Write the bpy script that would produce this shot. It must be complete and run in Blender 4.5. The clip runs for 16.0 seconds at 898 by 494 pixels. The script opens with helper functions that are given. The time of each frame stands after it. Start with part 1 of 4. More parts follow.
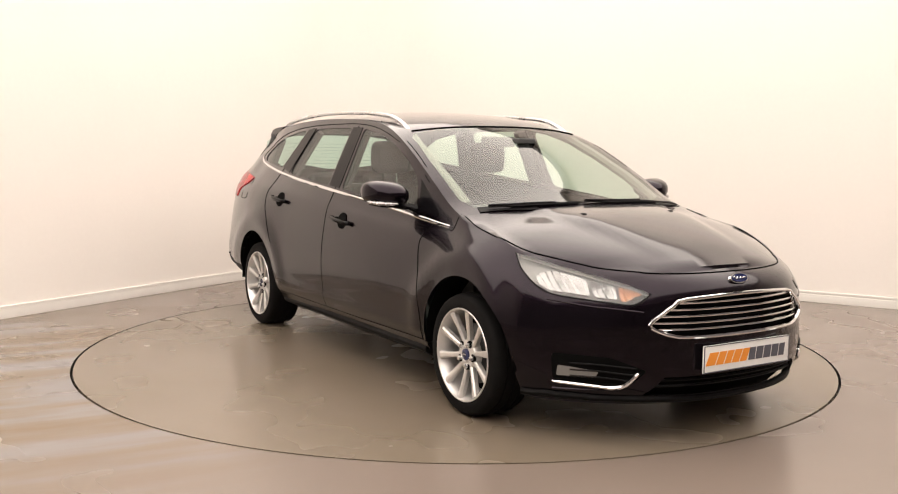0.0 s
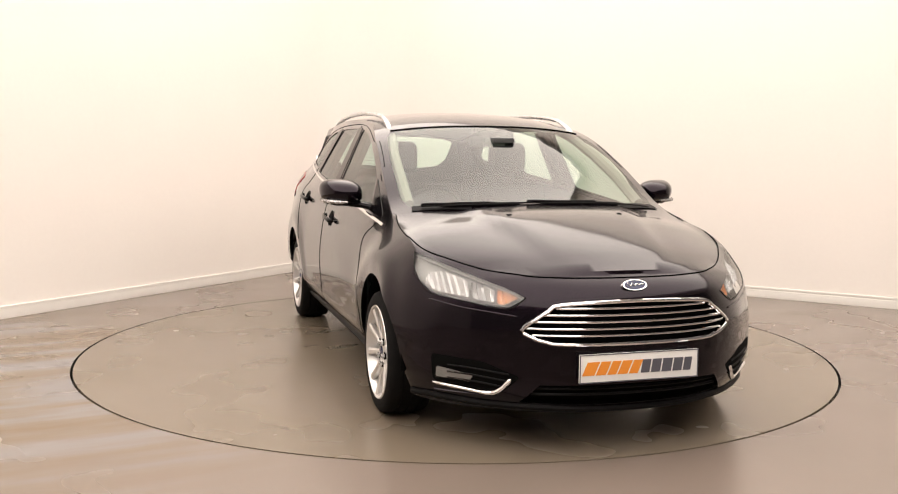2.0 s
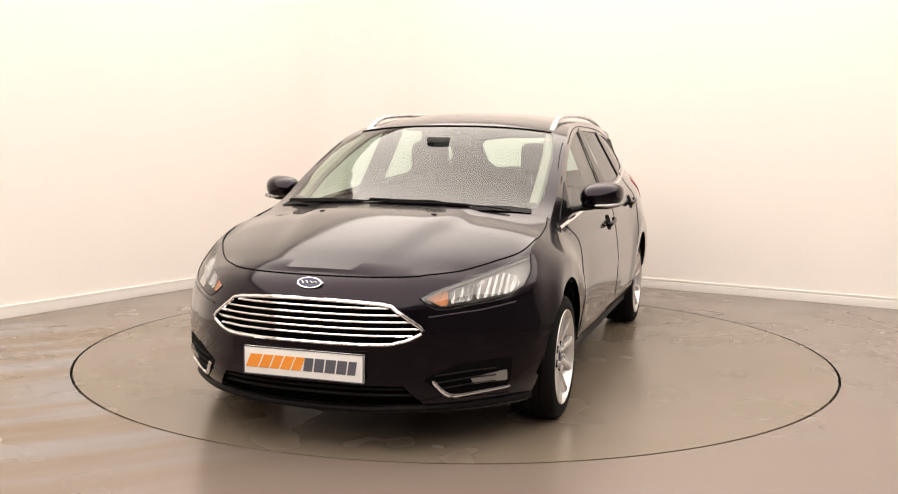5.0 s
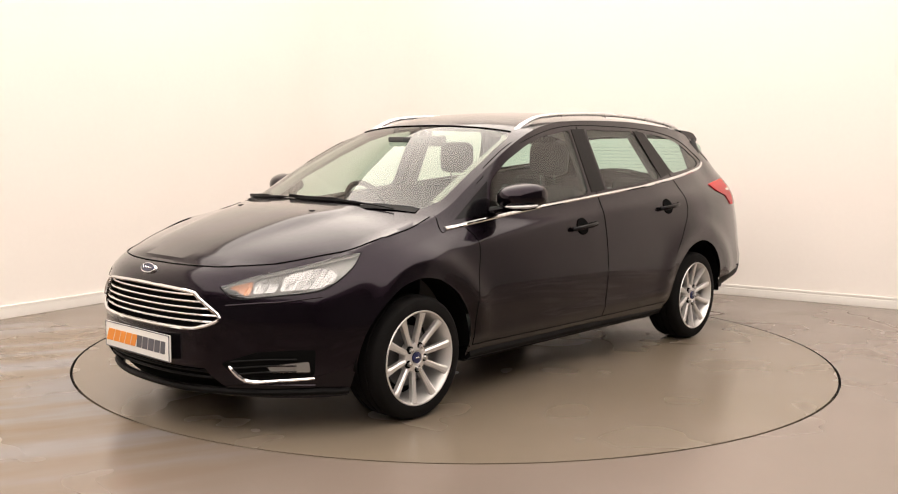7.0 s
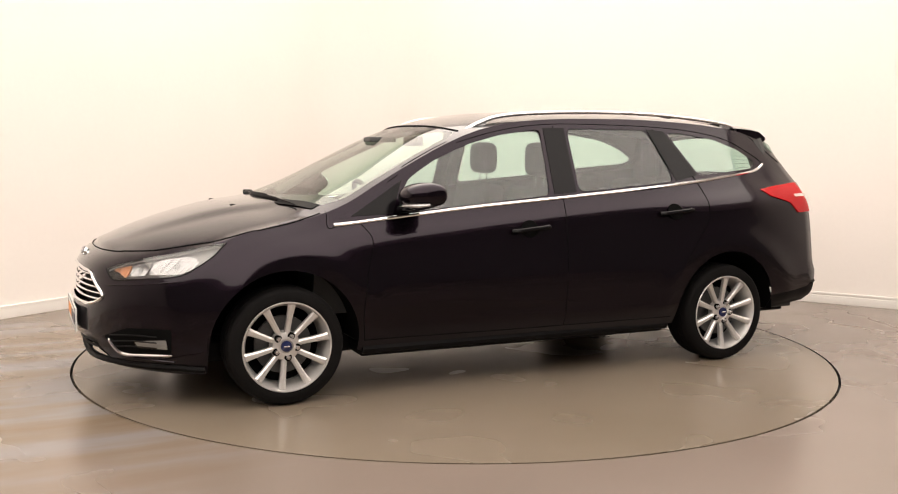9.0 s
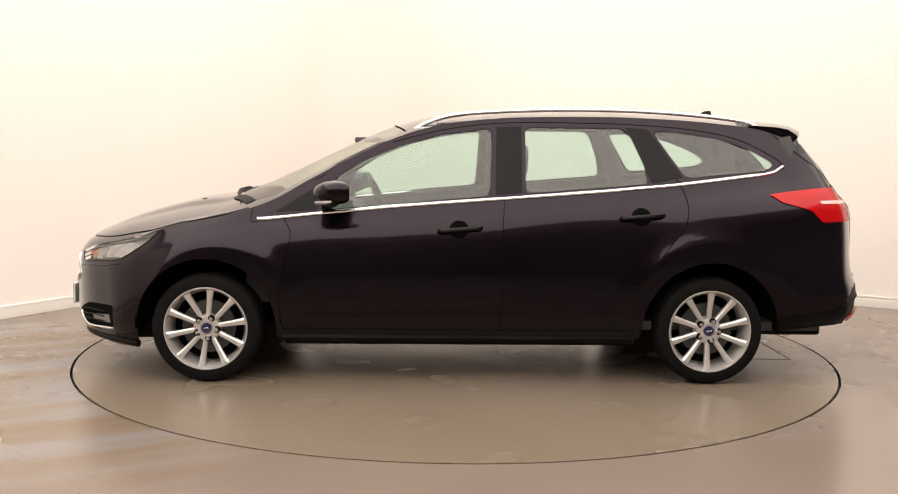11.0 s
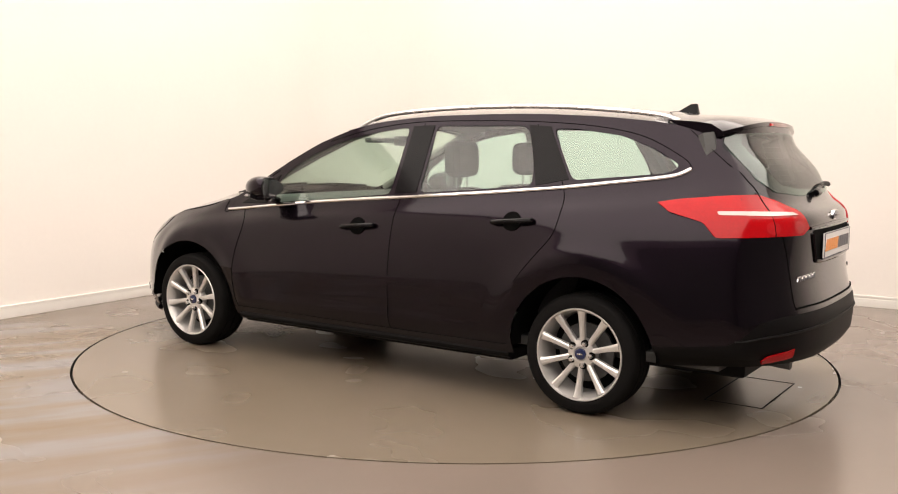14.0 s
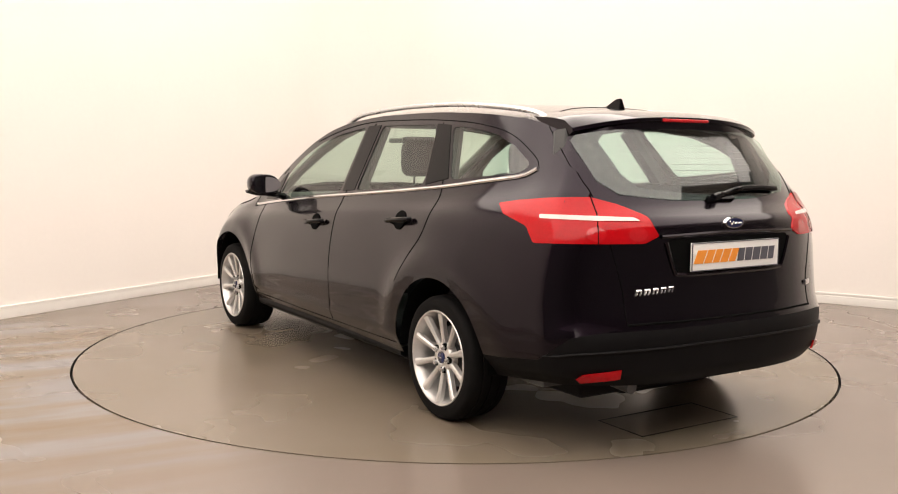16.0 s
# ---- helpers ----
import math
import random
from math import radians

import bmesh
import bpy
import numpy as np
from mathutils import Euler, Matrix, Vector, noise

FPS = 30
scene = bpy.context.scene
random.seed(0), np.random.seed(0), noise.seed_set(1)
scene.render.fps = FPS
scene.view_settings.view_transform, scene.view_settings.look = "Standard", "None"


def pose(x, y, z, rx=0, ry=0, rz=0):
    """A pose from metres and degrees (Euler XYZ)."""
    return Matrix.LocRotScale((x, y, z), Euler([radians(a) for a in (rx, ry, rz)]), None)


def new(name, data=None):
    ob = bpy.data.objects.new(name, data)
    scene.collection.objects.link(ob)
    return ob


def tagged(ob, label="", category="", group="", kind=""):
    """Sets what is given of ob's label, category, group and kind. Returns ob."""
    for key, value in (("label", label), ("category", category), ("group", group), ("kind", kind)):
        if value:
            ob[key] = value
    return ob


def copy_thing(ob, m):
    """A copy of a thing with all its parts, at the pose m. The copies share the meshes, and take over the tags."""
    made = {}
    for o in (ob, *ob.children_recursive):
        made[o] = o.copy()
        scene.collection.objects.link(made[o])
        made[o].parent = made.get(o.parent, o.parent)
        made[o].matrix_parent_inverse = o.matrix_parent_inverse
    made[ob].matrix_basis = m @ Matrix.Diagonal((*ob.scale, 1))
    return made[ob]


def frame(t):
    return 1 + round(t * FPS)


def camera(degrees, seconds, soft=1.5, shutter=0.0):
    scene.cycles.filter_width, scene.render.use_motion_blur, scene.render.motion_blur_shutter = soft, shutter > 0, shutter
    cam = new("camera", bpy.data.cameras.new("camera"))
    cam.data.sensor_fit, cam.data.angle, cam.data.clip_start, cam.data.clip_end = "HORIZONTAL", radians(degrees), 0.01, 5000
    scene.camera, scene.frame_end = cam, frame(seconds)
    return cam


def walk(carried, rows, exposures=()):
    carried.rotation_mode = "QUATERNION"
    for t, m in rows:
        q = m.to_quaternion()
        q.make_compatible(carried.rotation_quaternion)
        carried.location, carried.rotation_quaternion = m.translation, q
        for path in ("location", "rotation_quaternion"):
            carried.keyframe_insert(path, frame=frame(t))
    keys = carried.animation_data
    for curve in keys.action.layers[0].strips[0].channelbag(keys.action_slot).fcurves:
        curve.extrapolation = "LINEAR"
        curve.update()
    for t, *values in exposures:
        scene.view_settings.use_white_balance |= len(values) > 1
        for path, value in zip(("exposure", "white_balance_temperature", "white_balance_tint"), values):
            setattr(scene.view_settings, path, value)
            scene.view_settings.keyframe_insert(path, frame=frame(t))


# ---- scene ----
# One fixed camera; a car turns on a floor-level turntable in a corner of a white studio.
cam = camera(50.56, 16.0, soft=1.1)
EYE = (0.0, -5.873, 1.236)
CAM_POSE = Matrix.Translation(EYE) @ pose(0, 0, 0, 90 - 5.944, 0, 0.422) @ pose(0, 0, 0, 0, 0, 0.64)
walk(cam, [(0.0, CAM_POSE), (16.0, CAM_POSE)], exposures=[(0.0, 0.0), (16.0, 0.0)])

# ---- materials ----


def material(name, color, rough=0.5, metal=0.0, coat=0.0, spec=0.5, grain=0.0, scale=40.0, bump=0.0, trans=0.0, emit=None,
             rough_var=0.0, ior=1.45):
    m = bpy.data.materials.new(name)
    m.use_nodes = True
    nt = m.node_tree
    b = nt.nodes["Principled BSDF"]
    b.inputs["Base Color"].default_value = (*color, 1)
    b.inputs["Roughness"].default_value = rough
    b.inputs["Metallic"].default_value = metal
    b.inputs["Coat Weight"].default_value = coat
    b.inputs["Coat Roughness"].default_value = 0.03
    b.inputs["Specular IOR Level"].default_value = spec
    b.inputs["Transmission Weight"].default_value = trans
    b.inputs["IOR"].default_value = ior
    if emit:
        b.inputs["Emission Color"].default_value = (*emit[:3], 1)
        b.inputs["Emission Strength"].default_value = emit[3]
    if grain or bump or rough_var:
        tc = nt.nodes.new("ShaderNodeTexCoord")
        fine = nt.nodes.new("ShaderNodeTexNoise")
        fine.inputs["Scale"].default_value, fine.inputs["Detail"].default_value = scale, 6
        nt.links.new(tc.outputs["Object"], fine.inputs["Vector"])
        wide = nt.nodes.new("ShaderNodeTexNoise")
        wide.inputs["Scale"].default_value, wide.inputs["Detail"].default_value = scale * 0.07, 4
        nt.links.new(tc.outputs["Object"], wide.inputs["Vector"])
        mix = nt.nodes.new("ShaderNodeMath")
        mix.operation = "ADD"
        nt.links.new(fine.outputs["Fac"], mix.inputs[0])
        nt.links.new(wide.outputs["Fac"], mix.inputs[1])
        if grain:
            ramp = nt.nodes.new("ShaderNodeMapRange")
            ramp.inputs["From Min"].default_value, ramp.inputs["From Max"].default_value = 0.6, 1.4
            ramp.inputs["To Min"].default_value, ramp.inputs["To Max"].default_value = 1 - grain, 1 + grain
            nt.links.new(mix.outputs[0], ramp.inputs["Value"])
            mul = nt.nodes.new("ShaderNodeVectorMath")
            mul.operation = "SCALE"
            mul.inputs[0].default_value = color
            nt.links.new(ramp.outputs[0], mul.inputs["Scale"])
            nt.links.new(mul.outputs[0], b.inputs["Base Color"])
        if rough_var:
            rr = nt.nodes.new("ShaderNodeMapRange")
            rr.inputs["From Min"].default_value, rr.inputs["From Max"].default_value = 0.6, 1.4
            rr.inputs["To Min"].default_value, rr.inputs["To Max"].default_value = rough - rough_var, rough + rough_var
            nt.links.new(mix.outputs[0], rr.inputs["Value"])
            nt.links.new(rr.outputs[0], b.inputs["Roughness"])
        if bump:
            bp = nt.nodes.new("ShaderNodeBump")
            bp.inputs["Strength"].default_value, bp.inputs["Distance"].default_value = bump, 0.002
            nt.links.new(fine.outputs["Fac"], bp.inputs["Height"])
            nt.links.new(bp.outputs[0], b.inputs["Normal"])
    return m


def glass_material(name, tint, gloss=0.02):
    """Thin tinted glazing: lets the view through with a mirror sheen on top."""
    m = bpy.data.materials.new(name)
    m.use_nodes = True
    nt = m.node_tree
    nt.nodes.remove(nt.nodes["Principled BSDF"])
    out = nt.nodes["Material Output"]
    clear, shine, mix = (nt.nodes.new("ShaderNodeBsdf" + k) for k in ("Transparent", "Glossy", "Transparent"))
    nt.nodes.remove(mix)
    mix = nt.nodes.new("ShaderNodeMixShader")
    clear.inputs["Color"].default_value = (*tint, 1)
    shine.inputs["Roughness"].default_value = gloss
    edge = nt.nodes.new("ShaderNodeLayerWeight")
    edge.inputs["Blend"].default_value = 0.5
    power = nt.nodes.new("ShaderNodeMath")
    power.operation = "POWER"
    power.inputs[1].default_value = 4.5
    nt.links.new(edge.outputs["Facing"], power.inputs[0])
    sheen = nt.nodes.new("ShaderNodeMath")
    sheen.operation = "MULTIPLY_ADD"
    sheen.inputs[1].default_value, sheen.inputs[2].default_value = 0.85, 0.085
    nt.links.new(power.outputs[0], sheen.inputs[0])
    nt.links.new(sheen.outputs[0], mix.inputs[0])
    nt.links.new(clear.outputs[0], mix.inputs[1])
    nt.links.new(shine.outputs[0], mix.inputs[2])
    nt.links.new(mix.outputs[0], out.inputs["Surface"])
    return m


def floor_material(name, base, stain, worn=None):
    """Sealed, worn painted concrete: wide brownish stains, fine speckle, uneven sheen."""
    m = bpy.data.materials.new(name)
    m.use_nodes = True
    nt = m.node_tree
    b = nt.nodes["Principled BSDF"]
    tc = nt.nodes.new("ShaderNodeTexCoord")
    n = []
    for scale, detail in ((0.9, 3), (1.7, 2), (400, 1)):
        t = nt.nodes.new("ShaderNodeTexNoise")
        t.inputs["Scale"].default_value, t.inputs["Detail"].default_value = scale, detail
        nt.links.new(tc.outputs["Object"], t.inputs["Vector"])
        n.append(t)
    r = nt.nodes.new("ShaderNodeValToRGB")
    r.color_ramp.elements[0].position, r.color_ramp.elements[0].color = 0.35, (*base, 1)
    r.color_ramp.elements[1].position, r.color_ramp.elements[1].color = 0.72, (*stain, 1)
    nt.links.new(n[0].outputs["Fac"], r.inputs[0])
    add = nt.nodes.new("ShaderNodeMath")
    add.operation = "ADD"
    nt.links.new(n[1].outputs["Fac"], add.inputs[0])
    nt.links.new(n[2].outputs["Fac"], add.inputs[1])
    mr = nt.nodes.new("ShaderNodeMapRange")
    mr.inputs["From Min"].default_value, mr.inputs["From Max"].default_value = 0.6, 1.4
    mr.inputs["To Min"].default_value, mr.inputs["To Max"].default_value = 0.99, 1.01
    nt.links.new(add.outputs[0], mr.inputs["Value"])
    sc = nt.nodes.new("ShaderNodeVectorMath")
    sc.operation = "SCALE"
    nt.links.new(r.outputs[0], sc.inputs[0])
    if worn:
        # a worn, streaky patch of floor with tan and bluish drag marks
        stretch = nt.nodes.new("ShaderNodeMapping")
        stretch.inputs["Rotation"].default_value = (0, 0, radians(worn[2]))
        stretch.vector_type = "TEXTURE"
        stretch.inputs["Scale"].default_value = (2.0, 0.42, 1)
        nt.links.new(tc.outputs["Object"], stretch.inputs["Vector"])
        streak = nt.nodes.new("ShaderNodeTexNoise")
        streak.inputs["Scale"].default_value, streak.inputs["Detail"].default_value = 1.6, 7
        nt.links.new(stretch.outputs[0], streak.inputs["Vector"])
        tone = nt.nodes.new("ShaderNodeValToRGB")
        tone.color_ramp.elements[0].position, tone.color_ramp.elements[0].color = 0.36, (0.150, 0.104, 0.062, 1)
        tone.color_ramp.elements[1].position, tone.color_ramp.elements[1].color = 0.62, (0.205, 0.190, 0.190, 1)
        mid = tone.color_ramp.elements.new(0.49)
        mid.color = (0.178, 0.140, 0.104, 1)
        nt.links.new(streak.outputs["Fac"], tone.inputs[0])
        shift = nt.nodes.new("ShaderNodeVectorMath")
        shift.operation = "DISTANCE"
        shift.inputs[1].default_value = (worn[0], worn[1], 0)
        nt.links.new(tc.outputs["Object"], shift.inputs[0])
        fall = nt.nodes.new("ShaderNodeMapRange")
        fall.inputs["From Min"].default_value, fall.inputs["From Max"].default_value = 1.2, 2.5
        fall.inputs["To Min"].default_value, fall.inputs["To Max"].default_value = 1.0, 0.0
        nt.links.new(shift.outputs["Value"], fall.inputs["Value"])
        blend = nt.nodes.new("ShaderNodeMix")
        blend.data_type = "RGBA"
        nt.links.new(fall.outputs[0], blend.inputs[0])
        nt.links.new(r.outputs[0], blend.inputs[6])
        nt.links.new(tone.outputs[0], blend.inputs[7])
        nt.links.new(blend.outputs[2], sc.inputs[0])
    nt.links.new(mr.outputs[0], sc.inputs["Scale"])
    nt.links.new(sc.outputs[0], b.inputs["Base Color"])
    rr = nt.nodes.new("ShaderNodeMapRange")
    rr.inputs["From Min"].default_value, rr.inputs["From Max"].default_value = 0.3, 0.7
    rr.inputs["To Min"].default_value, rr.inputs["To Max"].default_value = 0.21, 0.30
    nt.links.new(n[1].outputs["Fac"], rr.inputs["Value"])
    nt.links.new(rr.outputs[0], b.inputs["Roughness"])
    return m


PAINT = material("black_paint", (0.0108, 0.0066, 0.0112), 0.27, 0.92, 1.0, spec=0.1, grain=0.10, scale=300)
PAINT.node_tree.nodes["Principled BSDF"].inputs["Coat Roughness"].default_value = 0.06
PAINT.node_tree.nodes["Principled BSDF"].inputs["Coat IOR"].default_value = 1.275
TRIM = material("black_plastic", (0.0046, 0.0042, 0.0046), 0.5, spec=0.12, bump=0.06, scale=200, grain=0.15)
GLOSS = material("gloss_black_plastic", (0.004, 0.0036, 0.0044), 0.14, spec=0.16, coat=0.0, rough_var=0.04, scale=60)
# near-black: paints shade into gaps and hollows, and colours some black parts
GAP = material("panel_gap", (0.002, 0.002, 0.002), 0.9, spec=0.1)
CHROME = material("chrome", (0.86, 0.86, 0.87), 0.08, 1.0, rough_var=0.03, scale=80)
SATIN = material("satin_aluminium", (0.72, 0.72, 0.73), 0.28, 1.0, rough_var=0.05, scale=120)
ALLOY = material("silver_alloy", (0.68, 0.66, 0.645), 0.34, 0.65, 0.4, grain=0.06, scale=200)
ALLOY_DARK = material("alloy_recess", (0.10, 0.10, 0.10), 0.5, 0.5, grain=0.2, scale=60)
RUBBER = material("tyre_rubber", (0.0065, 0.006, 0.006), 0.75, spec=0.12, bump=0.35, scale=150, grain=0.25)
GLASS = glass_material("window_glass", (0.69, 0.85, 0.79))
SCREEN = glass_material("windscreen_glass", (0.78, 0.86, 0.78))
CLEAR = glass_material("lamp_lens", (0.92, 0.93, 0.93), 0.03)
RED = material("red_lamp_plastic", (0.40, 0.002, 0.005), 0.16, spec=0.25, coat=0.15, grain=0.12, scale=90)
REDCLEAR = material("clear_lamp_strip", (0.72, 0.50, 0.48), 0.15, coat=0.8, grain=0.08, scale=90)
AMBER = material("amber_lamp_plastic", (0.75, 0.30, 0.12), 0.2, coat=0.6, grain=0.1, scale=90)
LAMPBOWL = material("lamp_reflector", (0.40, 0.39, 0.39), 0.25, 0.7, rough_var=0.06, scale=40)
LAMPCASE = material("silver_lamp_housing", (0.24, 0.23, 0.22), 0.42, 0.1, rough_var=0.06, scale=40)
SEATCLOTH = material("charcoal_seat_cloth", (0.035, 0.034, 0.036), 0.9, bump=0.1, scale=120, grain=0.3)
CABIN = material("grey_cabin_plastic", (0.055, 0.055, 0.055), 0.6, bump=0.05, scale=120, grain=0.12)
LINING = material("pale_headlining", (0.28, 0.27, 0.25), 0.9, grain=0.06, scale=200)
WHITE = material("white_plate", (0.83, 0.82, 0.80), 0.35, grain=0.02, scale=60)
ORANGE = material("orange_lettering", (0.85, 0.30, 0.04), 0.4, grain=0.02, scale=60)
GREY = material("grey_lettering", (0.10, 0.10, 0.12), 0.4, grain=0.02, scale=60)
BLUE = material("blue_enamel", (0.012, 0.018, 0.07), 0.2, coat=0.5, grain=0.05, scale=60)
WALL = material("white_wall_paint", (0.84, 0.79, 0.745), 0.75, grain=0.012, scale=30, bump=0.06)
SKIRT = material("white_gloss_skirting", (0.80, 0.77, 0.73), 0.4, grain=0.02, scale=30)
CEILING = material("white_ceiling_paint", (0.80, 0.79, 0.77), 0.85, grain=0.02, scale=30)
# dark colour on unseen walls stands in for dim light behind the camera
DIMWALL = material("unseen_dim_wall", (0.20, 0.19, 0.20), 0.85, grain=0.05, scale=30)
WORN = (Matrix.Rotation(radians(30.2), 4, "Z") @ (Vector((-2.75, -1.1, 0)) - Vector((-1.11, 4.32, 0))))
FLOOR = floor_material("studio_floor_paint", (0.185, 0.147, 0.125), (0.172, 0.140, 0.118), (WORN.x, WORN.y, 58))
DISC = floor_material("turntable_paint", (0.180, 0.146, 0.112), (0.158, 0.127, 0.092))
LIGHT = material("lamp_diffuser", (0.9, 0.9, 0.9), 0.6, emit=(1.0, 0.905, 0.818, 3.05))

# ---- mesh helpers ----


def mesh_object(name, bm, mat, smooth=True, angle=35):
    me = bpy.data.meshes.new(name)
    bm.normal_update()
    if smooth:
        for f in bm.faces:
            f.smooth = True
        for e in bm.edges:
            if len(e.link_faces) == 2 and e.calc_face_angle(0) > radians(angle):
                e.smooth = False
    bm.to_mesh(me)
    bm.free()
    for one in (mat if isinstance(mat, (list, tuple)) else [mat]):
        me.materials.append(one)
    return new(name, me)


def part(name, bm, mat, parent, label="", smooth=True, angle=35, m=None):
    """One mesh under a thing or a part."""
    ob = mesh_object(name, bm, mat, smooth, angle)
    ob.parent = parent
    if m is not None:
        ob.matrix_basis = m
    return tagged(ob, label)


def box(bm, x0, x1, y0, y1, z0, z1, bevel=0.0, m=None):
    r = bmesh.ops.create_cube(bm, size=1)
    mm = Matrix.Translation(((x0 + x1) / 2, (y0 + y1) / 2, (z0 + z1) / 2)) @ Matrix.Diagonal((x1 - x0, y1 - y0, z1 - z0, 1))
    bmesh.ops.transform(bm, matrix=(m @ mm) if m is not None else mm, verts=r["verts"])
    if bevel:
        edges = list({e for v in r["verts"] for e in v.link_edges})
        bmesh.ops.bevel(bm, geom=edges, offset=bevel, segments=3, affect="EDGES", profile=0.6)


def lathe(profile, steps=48, axis="Y", a0=0.0, a1=2 * math.pi):
    """Turns (radius, along) points round an axis."""
    bm = bmesh.new()
    closed = abs(a1 - a0) > 6.28
    rings = []
    for i in range(steps if closed else steps + 1):
        a = a0 + (a1 - a0) * i / steps
        row = []
        for r, h in profile:
            p = (r * math.cos(a), h, r * math.sin(a)) if axis == "Y" else (r * math.cos(a), r * math.sin(a), h)
            row.append(bm.verts.new(p))
        rings.append(row)
    for i in range(steps):
        p, q = rings[i], rings[(i + 1) % len(rings)]
        for j in range(len(profile) - 1):
            bm.faces.new((p[j], p[j + 1], q[j + 1], q[j]))
    bmesh.ops.remove_doubles(bm, verts=bm.verts, dist=1e-5)
    bmesh.ops.recalc_face_normals(bm, faces=bm.faces)
    return bm


def tube(points, radius, bm=None, sides=8, flat=1.0):
    """A rod along points; flat squeezes its height."""
    bm = bm or bmesh.new()
    pts = [Vector(p) for p in points]
    rows = []
    for i, p in enumerate(pts):
        d = (pts[min(i + 1, len(pts) - 1)] - pts[max(i - 1, 0)]).normalized()
        side = d.cross(Vector((0, 0, 1)))
        side = side.normalized() if side.length > 1e-3 else Vector((1, 0, 0))
        up = side.cross(d)
        r = radius[i] if isinstance(radius, (list, tuple)) else radius
        rows.append([bm.verts.new(p + side * (r * math.cos(2 * math.pi * k / sides)) + up * (r * flat * math.sin(2 * math.pi * k / sides)))
                     for k in range(sides)])
    for a, b in zip(rows, rows[1:]):
        for k in range(sides):
            bm.faces.new((a[k], a[(k + 1) % sides], b[(k + 1) % sides], b[k]))
    bm.faces.new(rows[0][::-1])
    bm.faces.new(rows[-1])
    return bm


def curve(xs, ys):
    """Smooth interpolation through a table, without overshoot."""
    xs, ys = np.array(xs, float), np.array(ys, float)
    if xs[0] > xs[-1]:
        xs, ys = xs[::-1], ys[::-1]
    h, d = np.diff(xs), np.diff(ys) / np.diff(xs)
    m = np.zeros(len(xs))
    m[0], m[-1] = d[0], d[-1]
    for i in range(1, len(xs) - 1):
        if d[i - 1] * d[i] > 0:
            w1, w2 = 2 * h[i] + h[i - 1], h[i] + 2 * h[i - 1]
            m[i] = (w1 + w2) / (w1 / d[i - 1] + w2 / d[i])

    def at(x):
        x = min(max(float(x), xs[0]), xs[-1])
        i = min(max(int(np.searchsorted(xs, x)) - 1, 0), len(h) - 1)
        t = (x - xs[i]) / h[i]
        return float((1 + 2 * t) * (1 - t) ** 2 * ys[i] + t * (1 - t) ** 2 * h[i] * m[i] + t * t * (3 - 2 * t) * ys[i + 1]
                     + t * t * (t - 1) * h[i] * m[i + 1])
    return at


def spline(points, n=6, closed=False):
    """Catmull-Rom through 2D or 3D points."""
    p = [np.array(q, float) for q in points]
    k = len(p)
    out = []
    for i in range(k if closed else k - 1):
        a = p[(i - 1) % k] if closed or i > 0 else 2 * p[0] - p[1]
        b, c = p[i], p[(i + 1) % k]
        d = p[(i + 2) % k] if closed or i + 2 < k else 2 * p[-1] - p[-2]
        for j in range(n):
            t = j / n
            out.append(0.5 * (2 * b + (c - a) * t + (2 * a - 5 * b + 4 * c - d) * t * t + (3 * b - a - 3 * c + d) * t ** 3))
    if not closed:
        out.append(p[-1])
    return [tuple(float(v) for v in q) for q in out]


def rounded(points, r=0.03, n=4):
    """A polygon with its corners rounded off."""
    out = []
    k = len(points)
    for i in range(k):
        a, b, c = (Vector(points[j % k]) for j in (i - 1, i, i + 1))
        u, v = (a - b), (c - b)
        p, q = b + u.normalized() * min(r, u.length * 0.45), b + v.normalized() * min(r, v.length * 0.45)
        for j in range(n + 1):
            t = j / n
            out.append(tuple((1 - t) ** 2 * p + 2 * t * (1 - t) * b + t * t * q))
    return out


def inside(x, z, poly):
    hit, j = False, len(poly) - 1
    for i in range(len(poly)):
        (xi, zi), (xj, zj) = poly[i], poly[j]
        if (zi > z) != (zj > z) and x < (xj - xi) * (z - zi) / (zj - zi) + xi:
            hit = not hit
        j = i
    return hit


# ---- the room ----
# The two white walls meet at a right angle in a corner behind the turntable.
CORNER = Vector((-1.11, 4.32, 0))
ROOM = Matrix.Translation(CORNER) @ pose(0, 0, 0, 0, 0, -30.2)  # x along one wall, -y along the other
ROOM_X, ROOM_Y, ROOM_H, COVE = 11.0, 13.5, 3.9, 0.7


def room_slab(name, x0, x1, y0, y1, z0, z1, mat, label, cat, kind="structure"):
    bm = bmesh.new()
    box(bm, x0, x1, y0, y1, z0, z1)
    ob = mesh_object(name, bm, mat, False)
    ob.matrix_basis = ROOM
    return tagged(ob, label, cat, kind=kind)


DISC_R = 2.232


